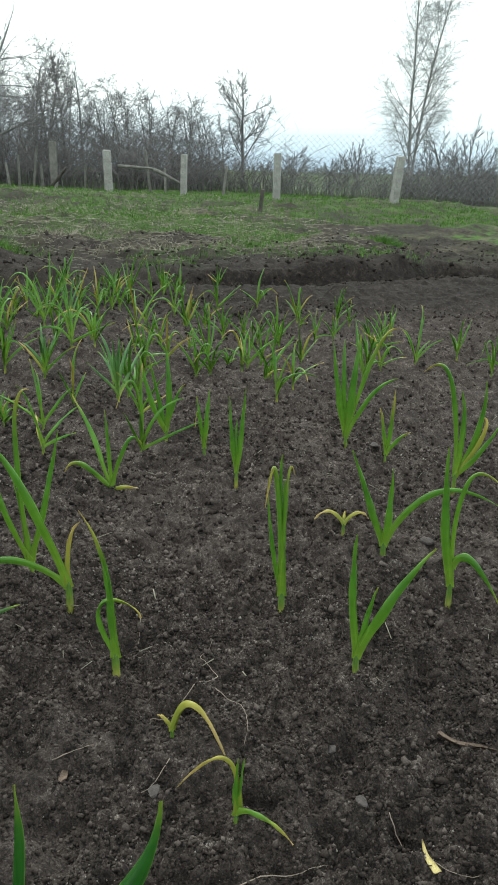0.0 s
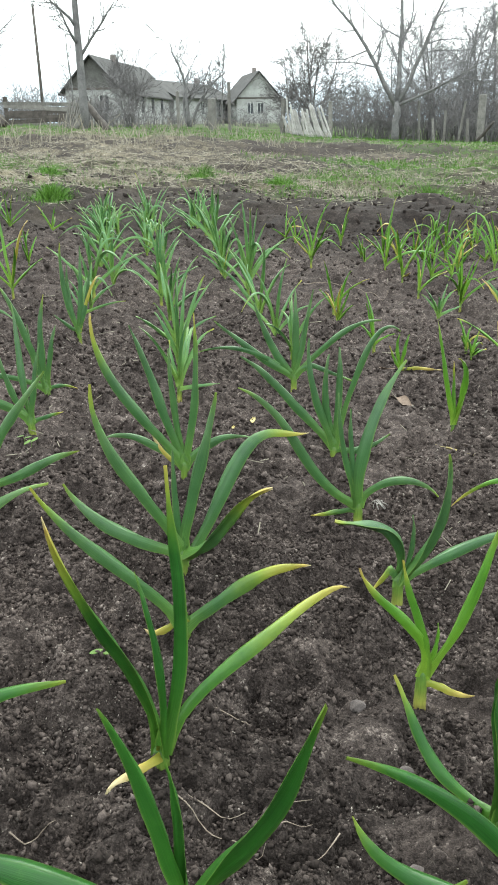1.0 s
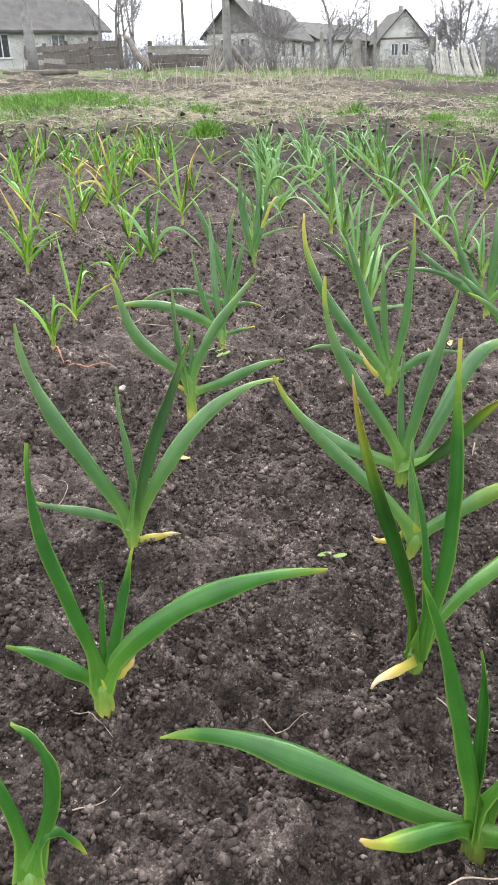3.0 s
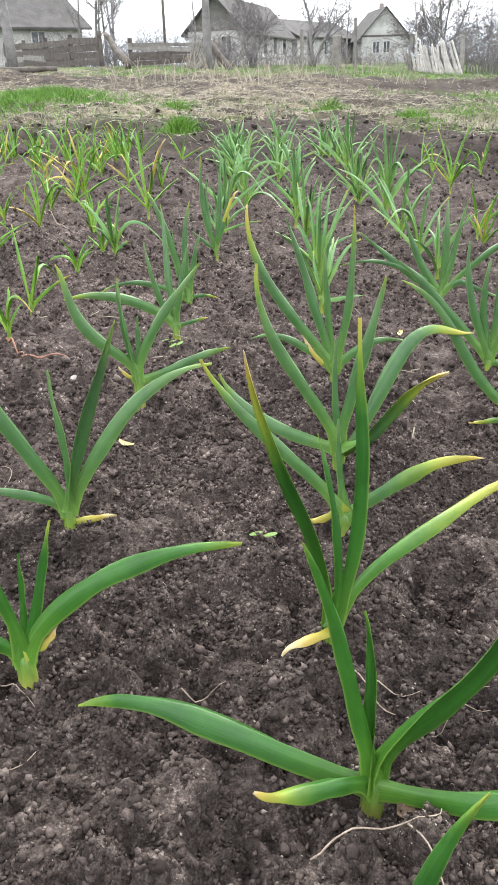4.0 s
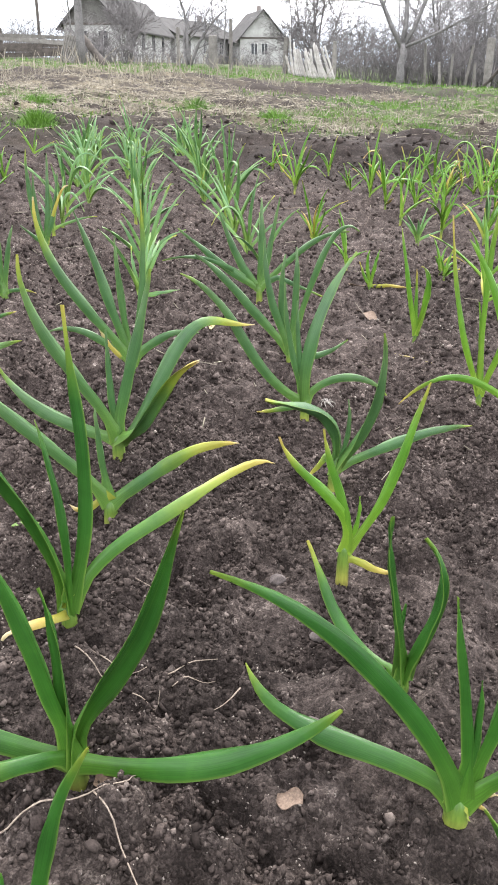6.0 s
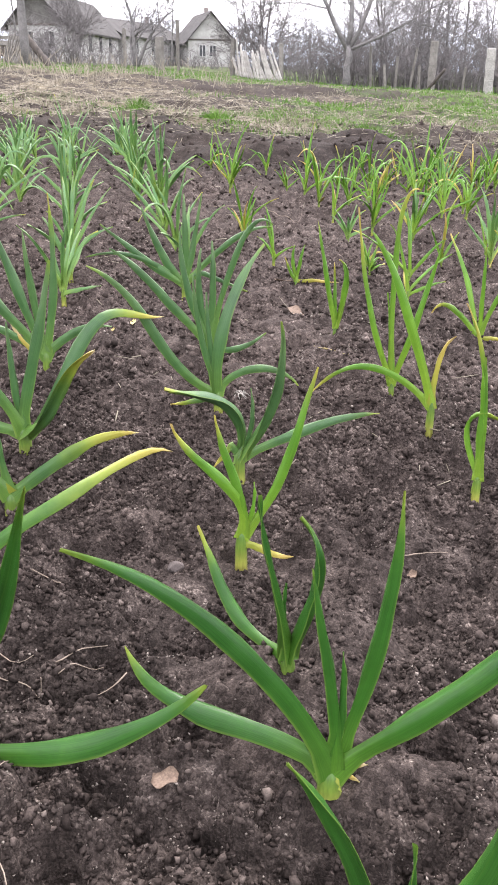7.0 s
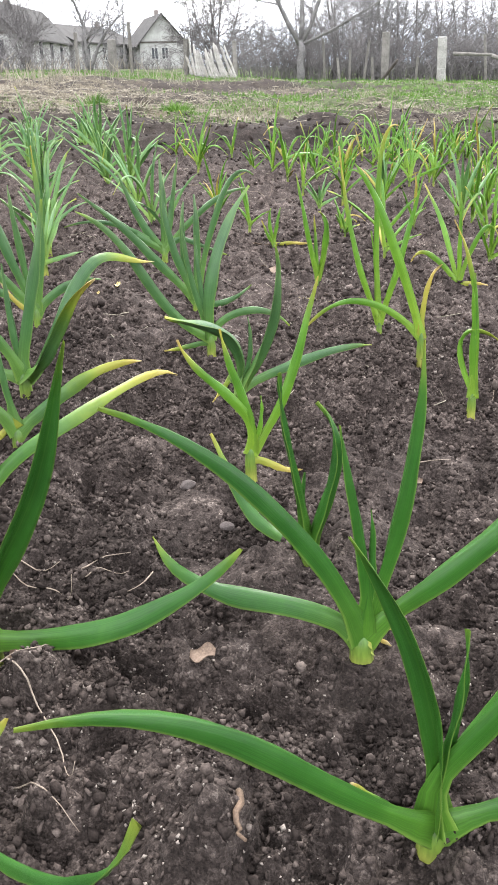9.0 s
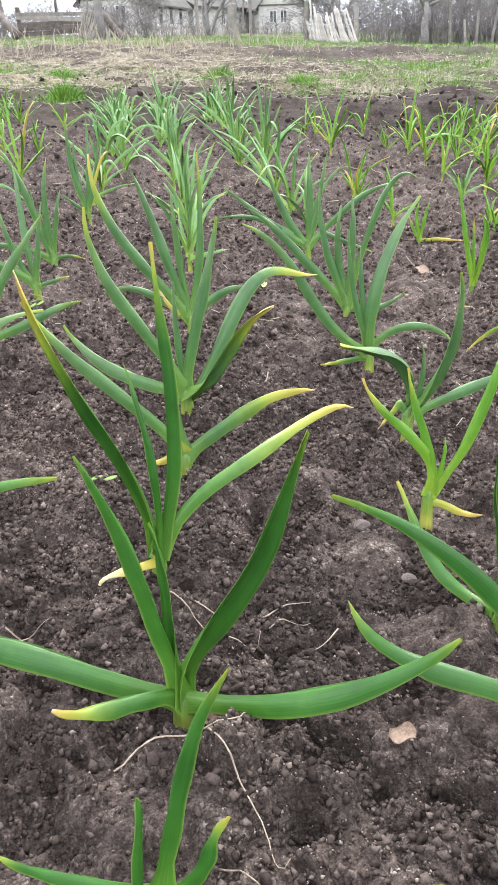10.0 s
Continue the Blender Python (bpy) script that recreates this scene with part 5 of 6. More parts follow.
garlic(-0.649, 0.109, 0.022, 0.0100, [
    (63, 0.043, 0.094, 0.008, 0.136, 0.0162, 0.05, 0.020, -50),
    (63, 0.019, 0.054, 0.037, -0.002, 0.0115, 0.1, 0.020, -12),
    (-117, -0.004, 0.096, 0.025, 0.136, 0.0129, 0, 0.020, 44)], LEAF_BLUE, STRONG)
garlic(-0.249, 0.536, 0.021, 0.0080, [
    (156, 0.079, 0.004, 0.129, 0.09, 0.0157, 0.14, 0.019, 0, 0, (0.089, 0.043)),
    (-101, 0.036, 0.149, 0.053, 0.204, 0.0099, 0.03, 0.019, 45),
    (-8, 0.014, 0.052, 0.007, 0.16, 0.0145, 0.05, 0.019, 0, 0, (0.018, 0.082, 0.045, 0.132)),
    (-156, 0.004, 0.04, 0.004, 0.093, 0.0056, 0, 0.019, 56, 0, (0.006, 0.066))], LEAF_BLUE, STRONG)
garlic(-0.362, 0.677, 0.043, 0.0074, [
    (-153, -0.018, 0.096, 0.072, 0.162, 0.0134, 0.2, 0.04, 42, 0, (0.056, 0.111)),
    (-153, -0.012, 0.078, 0.028, 0.171, 0.0122, 0.16, 0.04, 52, 0, (0.021, 0.124)),
    (37, 0.047, 0.083, 0.077, 0.217, 0.0129, 0.14, 0.04, -36, 0, (0.054, 0.153)),
    (19, 0.02, 0.016, 0.057, 0.002, 0.0102, 0.7, 0.03, -25, 0, (0.034, -0.001)),
    (27, 0.016, 0.059, 0.013, 0.098, 0.0075, 0, 0.04, -50)], LEAF_LIGHT, WEAK)
garlic(-0.442, 0.840, 0.040, 0.0080, [
    (-121, -0.018, 0.073, 0.105, 0.142, 0.0186, 0.12, 0.037, -27, 0, (0.009, 0.127, 0.069, 0.122)),
    (0, 0.04, 0.079, 0.052, 0.213, 0.0158, 0.06, 0.037, 40, 0, (0.061, 0.148)),
    (58, 0.078, 0.044, 0.236, 0.035, 0.0174, 0.1, 0.037, -27, 0, (0.157, 0.055)),
    (27, 0.014, 0.057, 0.013, 0.122, 0.0074, 0, 0.037, -54, 0, (0.018, 0.089)),
    (-153, 0.009, 0.001, 0.036, -0.028, 0.0138, 0.5, 0.03, 43)], LEAF_BLOOM, STRONG)
garlic(-0.565, 1.020, 0.038, 0.0080, [
    (-143, 0.089, 0.067, 0.183, 0.227, 0.0197, 0.06, 0.035, 49, 0, (0.094, 0.192)),
    (60, -0.015, 0.106, 0.082, 0.243, 0.0239, 0.05, 0.035, 0, 0, (0.02, 0.19)),
    (28, 0.017, 0.078, 0.122, 0.038, 0.0151, 0.08, 0.035, -38, 0, (0.094, 0.082)),
    (-152, 0.016, 0.129, 0.016, 0.189, 0.0131, 0, 0.035, 56),
    (-152, 0.049, 0.002, 0.073, 0.009, 0.0118, 0.6, 0.03, 37),
    (-152, 0.034, 0.135, 0.035, 0.213, 0.0139, 0, 0.035, 53)], LEAF_BLOOM, STRONG)
garlic(-0.700, 1.250, 0.022, 0.0080, [
    (-151, 0.113, 0.153, 0.170, 0.205, 0.0249, 0, 0.020, 46),
    (-151, 0.024, 0.125, 0.013, 0.196, 0.0210, 0, 0.020, 56),
    (29, 0.057, -0.005, 0.104, 0.041, 0.0185, 0.04, 0.020, -40),
    (29, 0.058, 0.283, 0.111, 0.236, 0.0164, 0.05, 0.020, -51),
    (-151, 0.054, 0.151, 0.048, 0.225, 0.0208, 0, 0.020, 53),
    (29, 0.008, 0.158, 0.006, 0.211, 0.0188, 0, 0.020, -57)], LEAF_BLOOM, STRONG)
garlic(-0.935, 1.578, 0.046, 0.0080, [
    (-150, 0.054, 0.095, 0.090, 0.207, 0.0288, 0, 0.042, 51),
    (-150, 0.098, 0.088, 0.181, 0.172, 0.0262, 0.03, 0.042, 47),
    (30, 0.118, 0.161, 0.197, 0.167, 0.0210, 0.06, 0.042, -47),
    (30, 0.002, 0.132, 0.002, 0.231, 0.0261, 0, 0.042, -58),
    (30, 0.018, 0.101, 0.042, 0.242, 0.0210, 0, 0.042, -55),
    (-150, 0.104, 0.126, 0.218, 0.097, 0.0183, 0.05, 0.042, 46),
    (30, 0.030, 0.008, 0.159, -0.037, 0.0189, 0.12, 0.042, -46)], LEAF_BLOOM, STRONG)
garlic(-0.258, 1.105, 0.056, 0.0066, [
    (-168, 0.103, 0.140, 0.180, 0.043, 0.0156, 0.2, 0.051, 38),
    (-168, 0.055, 0.227, 0.107, 0.290, 0.0207, 0.03, 0.051, 49),
    (12, -0.006, 0.120, 0.023, 0.150, 0.0110, 0.9, 0.051, -53)], LEAF_LIGHT, WEAK)
garlic(-0.347, 1.213, 0.029, 0.0057, [
    (-165, 0.052, 0.139, 0.072, 0.298, 0.0140, 0.3, 0.027, 52),
    (-165, -0.004, 0.034, 0.019, 0.179, 0.0133, 0, 0.027, 55),
    (15, 0.035, 0.147, 0.058, 0.261, 0.0157, 0.05, 0.027, -53),
    (15, -0.031, 0.333, 0.016, 0.340, 0.0125, 0.45, 0.027, -58)], LEAF_LIGHT, WEAK)
garlic(-0.161, 0.956, 0.034, 0.0066, [
    (-172, 0.006, 0.077, 0.011, 0.185, 0.0105, 0.05, 0.031, 54, 0, (0.001, 0.131)),
    (-172, 0, 0.097, 0.041, 0.248, 0.0085, 0.3, 0.031, 50, 0, (-0.001, 0.182)),
    (-172, -0.018, 0.003, -0.037, 0.082, 0.0085, 0.3, 0.031, 8, 0, (0.098, 0.167, -0.037, 0.117)),
    (-172, 0.002, 0.11, 0.014, 0.182, 0.011, 0, 0.031, 56)], LEAF_LIGHT, WEAK)
garlic(-0.275, 1.600, 0.023, 0.0057, [
    (-171, 0.076, 0.115, 0.097, 0.062, 0.0165, 0.45, 0.021, 44),
    (131, 0.072, 0.132, 0.148, 0.207, 0.0168, 0.2, 0.021, 0),
    (-171, 0.001, 0.124, 0.009, 0.199, 0.0127, 0.1, 0.021, 57),
    (9, 0.035, 0.174, 0.068, 0.120, 0.0138, 0.15, 0.021, -49),
    (9, 0.021, 0.021, 0.059, 0.018, 0.0142, 0.7, 0.021, -41)], LEAF_LIGHT, WEAK)
garlic(-0.536, 1.475, 0.029, 0.0049, [
    (-161, 0.020, 0.118, 0.044, 0.237, 0.0149, 0.1, 0.027, 54),
    (-161, -0.036, 0.139, 0.000, 0.157, 0.0183, 0.15, 0.027, -57),
    (-161, 0.002, 0.093, 0.009, 0.156, 0.0104, 0.3, 0.027, 57)], LEAF_LIGHT, WEAK)
garlic(-0.755, 1.812, 0.018, 0.0049, [
    (22, 0.007, 0.075, 0.018, 0.101, 0.0128, 0.05, 0.017, -55),
    (-158, 0.014, 0.075, 0.006, 0.101, 0.0128, 0.05, 0.017, 57),
    (22, 0.045, -0.002, 0.104, 0.002, 0.0130, 1, 0.017, -44),
    (-158, 0.015, 0.033, 0.029, 0.073, 0.0115, 0.3, 0.017, 52)], LEAF_LIGHT, WEAK)
garlic(0.081, 1.155, 0.039, 0.0066, [
    (177, -0.001, 0.146, 0.002, 0.239, 0.0160, 0.04, 0.036, 58),
    (177, 0.018, 0.101, 0.028, 0.205, 0.0125, 0.08, 0.036, 52),
    (177, 0.010, 0.225, 0.007, 0.277, 0.0125, 0.08, 0.036, 57),
    (177, 0.014, 0.367, 0.031, 0.185, 0.0120, 0.5, 0.036, 53),
    (-3, -0.003, 0.301, 0.013, 0.245, 0.0074, 0.6, 0.036, -56)], LEAF_LIGHT, WEAK)
garlic(0.183, 0.982, 0.036, 0.0057, [
    (171, 0.014, 0.138, 0.011, 0.220, 0.0174, 0.03, 0.033, 56),
    (-9, 0.034, 0.129, 0.097, 0.208, 0.0215, 0.1, 0.033, -41),
    (-9, 0.006, 0.080, 0.023, 0.143, 0.0134, 0.1, 0.033, -50)], LEAF_LIGHT, WEAK)
garlic(0.282, 1.363, 0.040, 0.0066, [
    (169, 0.026, 0.096, 0.069, 0.222, 0.0210, 0.03, 0.037, 48),
    (-11, 0.004, 0.076, 0.008, 0.185, 0.0210, 0, 0.037, -56),
    (-11, 0.064, 0.199, 0.199, 0.131, 0.0184, 0.05, 0.037, -37)], LEAF_LIGHT, WEAK)
garlic(0.374, 1.212, 0.044, 0.0057, [
    (164, 0.022, 0.144, 0.026, 0.284, 0.0238, 0.04, 0.040, 55),
    (-16, -0.022, 0.314, 0.076, 0.213, 0.0116, 0.3, 0.040, -49),
    (-16, 0.015, 0.122, 0.083, 0.012, 0.0220, 0.1, 0.090, -39)], LEAF_LIGHT, WEAK)
garlic(0.016, 0.688, 0.005, 0.0049, [
    (-180, 0.003, 0.030, 0.000, 0.081, 0.0096, 0.05, 0.005, 58),
    (0, 0.002, 0.046, 0.007, 0.080, 0.0051, 0.05, 0.005, -53),
    (-180, -0.006, 0.134, 0.065, 0.043, 0.0070, 0.7, 0.005, 20),
    (-36, 0.036, 0.025, 0.073, 0.002, 0.0076, 0.45, 0.012, -6)], LEAF_LIGHT, WEAK)
garlic(-0.005, 1.723, 0.036, 0.0049, [
    (-179, 0.011, 0.099, 0.018, 0.217, 0.0162, 0.05, 0.033, 56),
    (1, 0.007, 0.105, 0.019, 0.233, 0.0189, 0.05, 0.033, -56),
    (-179, 0.003, 0.100, 0.000, 0.160, 0.0136, 0, 0.033, 58)], LEAF_LIGHT, WEAK)
garlic(-0.088, 1.864, 0.030, 0.0049, [
    (-177, 0.007, 0.088, 0.019, 0.155, 0.0145, 0.1, 0.028, 55),
    (3, 0.002, 0.106, 0.014, 0.177, 0.0189, 0.08, 0.028, -56),
    (-177, 0.017, 0.170, 0.022, 0.078, 0.0116, 0.4, 0.028, 50)], LEAF_LIGHT, WEAK)
garlic(0.279, 1.986, 0.045, 0.0057, [
    (173, 0.024, 0.135, 0.046, 0.298, 0.0245, 0.05, 0.041, 54),
    (-7, 0.003, 0.161, 0.024, 0.314, 0.0305, 0.12, 0.041, -56),
    (-7, 0.051, 0.176, 0.126, 0.203, 0.0183, 0.08, 0.041, -47),
    (-7, 0.056, 0.319, 0.116, 0.337, 0.0165, 0.5, 0.041, -52),
    (173, 0.013, 0.195, 0.018, 0.302, 0.0213, 0, 0.041, 57)], LEAF_LIGHT, WEAK)
garlic(0.369, 1.886, 0.031, 0.0041, [
    (-11, 0.007, 0.085, 0.013, 0.200, 0.0177, 0.4, 0.028, -56),
    (-11, 0.024, 0.068, 0.058, 0.089, 0.0148, 0.3, 0.028, -44),
    (169, 0.009, 0.107, 0.022, 0.149, 0.0133, 0.6, 0.028, 54)], LEAF_LIGHT, WEAK)
garlic(-0.194, 1.976, 0.032, 0.0049, [
    (-174, 0.043, 0.099, 0.067, 0.241, 0.0213, 0.08, 0.029, 52),
    (6, 0.012, 0.133, 0.000, 0.263, 0.0243, 0.05, 0.029, -58),
    (-174, 0.005, 0.053, 0.044, 0.241, 0.0199, 0.1, 0.029, 54),
    (6, 0.021, 0.126, 0.050, 0.154, 0.0138, 0.2, 0.029, -51)], LEAF_LIGHT, WEAK)
garlic(0.520, 1.780, 0.050, 0.0057, [
    (-16, 0.058, 0.158, 0.048, 0.285, 0.0221, 0.05, 0.046, -53),
    (164, 0.013, 0.376, 0.093, 0.286, 0.0178, 0.25, 0.046, 52),
    (-16, 0.085, 0.177, 0.045, 0.197, 0.0166, 0.8, 0.046, -51),
    (164, -0.023, 0.167, 0.005, 0.253, 0.0208, 0.05, 0.046, 58),
    (-16, 0.057, 0.096, 0.094, 0.188, 0.0195, 0.05, 0.046, -46)], LEAF_LIGHT, WEAK)


# the farther rows
sown = np.random.RandomState(17)
# farther plants: place, height
for x, y, h in ((-0.839, 2.459, 0.129), (-0.373, 2.301, 0.222), (-0.811, 3.639, 0.239), (-0.661, 2.582, 0.184), (-1.735, 1.38, 0.193), (-2.151, 2.455, 0.247), (-2.601, 3.144, 0.205), (-1.788, 1.868, 0.18)):
    wild_garlic(x, y, h, sown.randint(9999), "blue")
for x, y, h in ((-1.102, 2.9, 0.258), (-0.997, 2.766, 0.174), (-1.139, 3.648, 0.241), (-1.327, 4.127, 0.163), (-0.98, 3.237, 0.157), (-0.483, 1.838, 0.184), (-0.625, 1.998, 0.072), (-0.661, 2.99, 0.243), (-0.585, 3.056, 0.207), (-0.243, 1.864, 0.216), (-0.467, 3.395, 0.275), (-0.632, 4.3, 0.252), (-0.774, 4.152, 0.178), (-0.882, 3.569, 0.309), (-1.683, 3.727, 0.186), (-1.973, 3.702, 0.178), (-1.845, 3.544, 0.176), (-1.534, 3.029, 0.243), (-1.081, 2.207, 0.18), (-0.866, 1.93, 0.138), (-1.422, 3.357, 0.112), (-1.389, 3.509, 0.193), (-1.105, 3.806, 0.163), (-0.643, 4.033, 0.214), (-1.582, 3.142, 0.19), (-1.156, 2.356, 0.159)):
    wild_garlic(x, y, h, sown.randint(9999), "light")
for x, y, h in ((-1.478, 3.468, 0.1), (-1.252, 3.138, 0.268), (-0.662, 2.096, 0.089), (-0.52, 1.987, 0.195), (-1.142, 3.445, 0.184), (-1.062, 3.586, 0.157), (-0.865, 3.393, 0.281), (-0.775, 3.452, 0.243), (-0.625, 3.195, 0.186), (-0.438, 3.121, 0.136), (-0.463, 3.657, 0.144), (-0.347, 3.236, 0.186), (-0.397, 4.71, 0.18), (-0.472, 4.53, 0.182), (-0.162, 2.673, 0.186), (-0.137, 2.964, 0.243), (-0.097, 3.451, 0.159), (-0.008, 3.505, 0.161), (-0.005, 2.798, 0.193), (-0.061, 2.906, 0.085), (0.076, 2.632, 0.112), (0.146, 3.343, 0.176), (0.17, 2.603, 0.184), (-0.288, 2.181, 0.18), (-1.089, 3.95, 0.184), (-0.962, 4.046, 0.188)):
    wild_garlic(x, y, h, sown.randint(9999), "light")
for x, y, h in ((-0.87, 4.114, 0.176), (-0.714, 3.83, 0.165), (-0.226, 3.186, 0.104), (0.224, 3.061, 0.152), (0.317, 3.568, 0.136), (-1.977, 1.173, 0.14), (-2.748, 1.777, 0.207), (-1.477, 0.832, 0.123), (-2.248, 1.572, 0.18), (-1.547, 0.947, 0.171), (-3.191, 2.442, 0.19), (-3.205, 2.556, 0.277), (-2.534, 1.973, 0.089), (-2.591, 2.084, 0.197), (-1.846, 1.442, 0.112), (-2.121, 1.922, 0.271), (-1.692, 1.209, 0.087), (-2.466, 2.377, 0.186), (-2.66, 2.389, 0.233), (-2.976, 2.528, 0.188), (-3.101, 3.244, 0.159), (-2.397, 1.553, 0.155), (-3.178, 2.333, 0.159), (-3.317, 2.199, 0.157), (-3.326, 3.019, 0.136)):
    wild_garlic(x, y, h, sown.randint(9999), "light")
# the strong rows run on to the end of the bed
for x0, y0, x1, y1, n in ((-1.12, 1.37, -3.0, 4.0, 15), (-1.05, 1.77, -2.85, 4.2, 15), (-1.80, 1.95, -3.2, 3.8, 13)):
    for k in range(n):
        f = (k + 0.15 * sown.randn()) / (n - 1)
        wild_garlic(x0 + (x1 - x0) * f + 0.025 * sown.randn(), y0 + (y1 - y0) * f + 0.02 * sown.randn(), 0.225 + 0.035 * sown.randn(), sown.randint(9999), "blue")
# more weak plants among them
for n in range(70):
    u, v = 0.75 + 2.0 * sown.rand(), 1.9 + 2.6 * sown.rand()
    wild_garlic(ACROSS[0] * u + ROW[0] * v, ACROSS[1] * u + ROW[1] * v, 0.13 + 0.08 * sown.rand(), sown.randint(9999), "light")
for n in range(45):
    u, v = -1.9 + 1.1 * sown.rand(), 2.0 + 2.5 * sown.rand()
    wild_garlic(ACROSS[0] * u + ROW[0] * v, ACROSS[1] * u + ROW[1] * v, 0.13 + 0.09 * sown.rand(), sown.randint(9999), "light")


# ---- crumbs, clods and stones on the bed ----
def crumbs(name, n, seed, box, least, most, power, label, plain=True, mat=None, sink=0.15, near=0.0, far=9.0, heap=0.0, spots=False):
    """Loose lumps: crowded where the soil is rough, few where it is smooth."""
    x, y, rng = scatter_on_bed(n, seed, *box)
    d = np.hypot(x + 0.12, y + 0.05) + 0.15 * rng.randn(len(x))
    keep = (d > near) & (d < far) & (rng.rand(len(x)) < 0.10 + 0.9 * roughness(x, y))
    if spots:  # dry grit gathers in patches
        keep &= rng.rand(len(x)) < 0.04 + 1.5 * step(0.5, 0.78, value_noise(x, y, 0.05, 403) * 0.6 + value_noise(x, y, 0.16, 404) * 0.4)
    x, y = x[keep], y[keep]
    size = least + (most - least) * rng.rand(len(x)) ** power
    z = land(x, y) + size * (sink + 0.5 * rng.rand(len(x))) + heap * rng.rand(len(x)) ** 2 * roughness(x, y)
    return lumps(name, np.stack([x, y, z], -1), size, mat or CLOD, label, seed + 1, "soil", 0.85, plain)


crumbs("soil_crumbs", 90000, 301, (-1.3, 0.48, 0.1, 1.3), 0.0009, 0.0034, 1.8, "fine loose crumbs of dark soil", near=0.22, far=1.25, heap=0.003)
crumbs("soil_clods", 22000, 305, (-1.3, 0.48, 0.1, 1.3), 0.0016, 0.0046, 2.4, "crumbling clods of dark soil", plain=False, near=0.2, far=1.25, heap=0.003)
crumbs("soil_crumbs", 56000, 311, (-2.3, 1.1, 0.3, 2.6), 0.0018, 0.0060, 2.2, "loose crumbs of dark soil", near=1.15, far=2.4, heap=0.004)
crumbs("soil_clods", 9000, 315, (-2.3, 1.1, 0.3, 2.6), 0.0032, 0.0085, 2.4, "crumbling clods of dark soil", plain=False, near=1.15, far=2.4, heap=0.003)
crumbs("soil_clods", 28000, 321, (-3.6, 2.6, 0.6, 4.8), 0.0032, 0.010, 2.4, "small clods of dark soil", near=2.2, far=6.0)
crumbs("pale_grit", 42000, 341, (-1.35, 0.6, 0.08, 1.35), 0.0005, 0.0015, 2.5, "scattered pale dry grit on the soil", mat=GRIT, sink=0.5, near=0.2, far=1.3, heap=0.002, spots=True)
crumbs("pale_grit", 36000, 343, (-2.3, 1.2, 0.4, 2.8), 0.0010, 0.0030, 2.5, "scattered pale dry grit on the soil", mat=GRIT, sink=0.5, near=1.2, far=2.9, heap=0.002, spots=True)

# ---- the turf beyond the bed ----
def field(n, seed, v0, v1, u0, u1, want):
    """Places beyond the bed, thinned by what covers the ground there."""
    rng = np.random.RandomState(seed)
    v = v0 * (v1 / v0) ** rng.rand(n)
    u = u0 + (u1 - u0) * rng.rand(n)
    u = u * (v / v1) ** 0.5
    x, y = ACROSS[0] * u + ROW[0] * v, ACROSS[1] * u + ROW[1] * v
    straw, grass = cover(x, y)
    keep = rng.rand(n) < (straw if want == "straw" else grass)
    return x[keep], y[keep], rng


def blades(name, x, y, height, width, rng, mat, label, category, lean=0.35):
    """Short grass: each blade two tapering facets."""
    n = len(x)
    a = rng.rand(n) * 6.283
    h = height * (0.45 + 0.75 * rng.rand(n))
    w = width * (0.6 + 0.6 * rng.rand(n))
    z = land(x, y) - 0.01
    tip = np.stack([x + rng.randn(n) * h * lean, y + rng.randn(n) * h * lean, z + h], -1)
    foot = np.stack([x, y, z], -1)
    mid = foot + (tip - foot) * 0.5 + np.stack([0 * x, 0 * x, h * 0.12], -1)
    side = np.stack([np.cos(a), np.sin(a), 0 * a], -1) * w[:, None] * 0.5
    v = np.stack([foot - side * 0.8, foot + side * 0.8, mid - side, mid + side, tip], 1).reshape(-1, 3)
    b = (np.arange(n) * 5)[:, None]
    t = np.concatenate([b + np.array([[0, 1, 3]]), b + np.array([[0, 3, 2]]), b + np.array([[2, 3, 4]])])
    return tagged(fast_mesh(name, v, t, mat), label, category, kind="stuff")


gx, gy, grng = field(120000, 501, 4.85, 13.0, -4.5, 9.0, "grass")
blades("grass", gx, gy, 0.048, 0.006, grng, GRASS, "fresh green spring grass in tufts", "grass")
gx, gy, grng = field(85000, 503, 11.0, 34.0, -6.0, 26.0, "grass")
blades("grass", gx, gy, 0.07, 0.012, grng, GRASS, "green grass strip before the fence", "grass")
for u, v, ru, rv, n, h in ((-0.9, 5.6, 0.10, 0.15, 900, 0.085), (-1.15, 7.4, 0.14, 0.2, 900, 0.09), (-1.26, 8.7, 0.17, 0.26, 900, 0.13), (0.15, 7.35, 0.12, 0.16, 500, 0.11), (0.8, 6.9, 0.12, 0.16, 500, 0.10), (1.9, 6.5, 0.22, 0.18, 700, 0.16), (4.47, 6.7, 0.2, 0.12, 600, 0.12), (6.84, 7.2, 0.25, 0.12, 600, 0.12), (-2.8, 8.9, 0.8, 1.6, 15000, 0.11)):
    trng = np.random.RandomState(int(100 * abs(u + v)))
    pu, pv = u + ru * trng.randn(n) * 0.6, v + rv * trng.randn(n) * 0.6
    blades("grass_tuft", ACROSS[0] * pu + ROW[0] * pv, ACROSS[1] * pu + ROW[1] * pv, h * np.exp(-((pu - u) / ru) ** 2 - ((pv - v) / rv) ** 2) + 0.02, 0.005, trng, GRASS, "dense tuft of bright green grass", "grass tuft", 0.6)


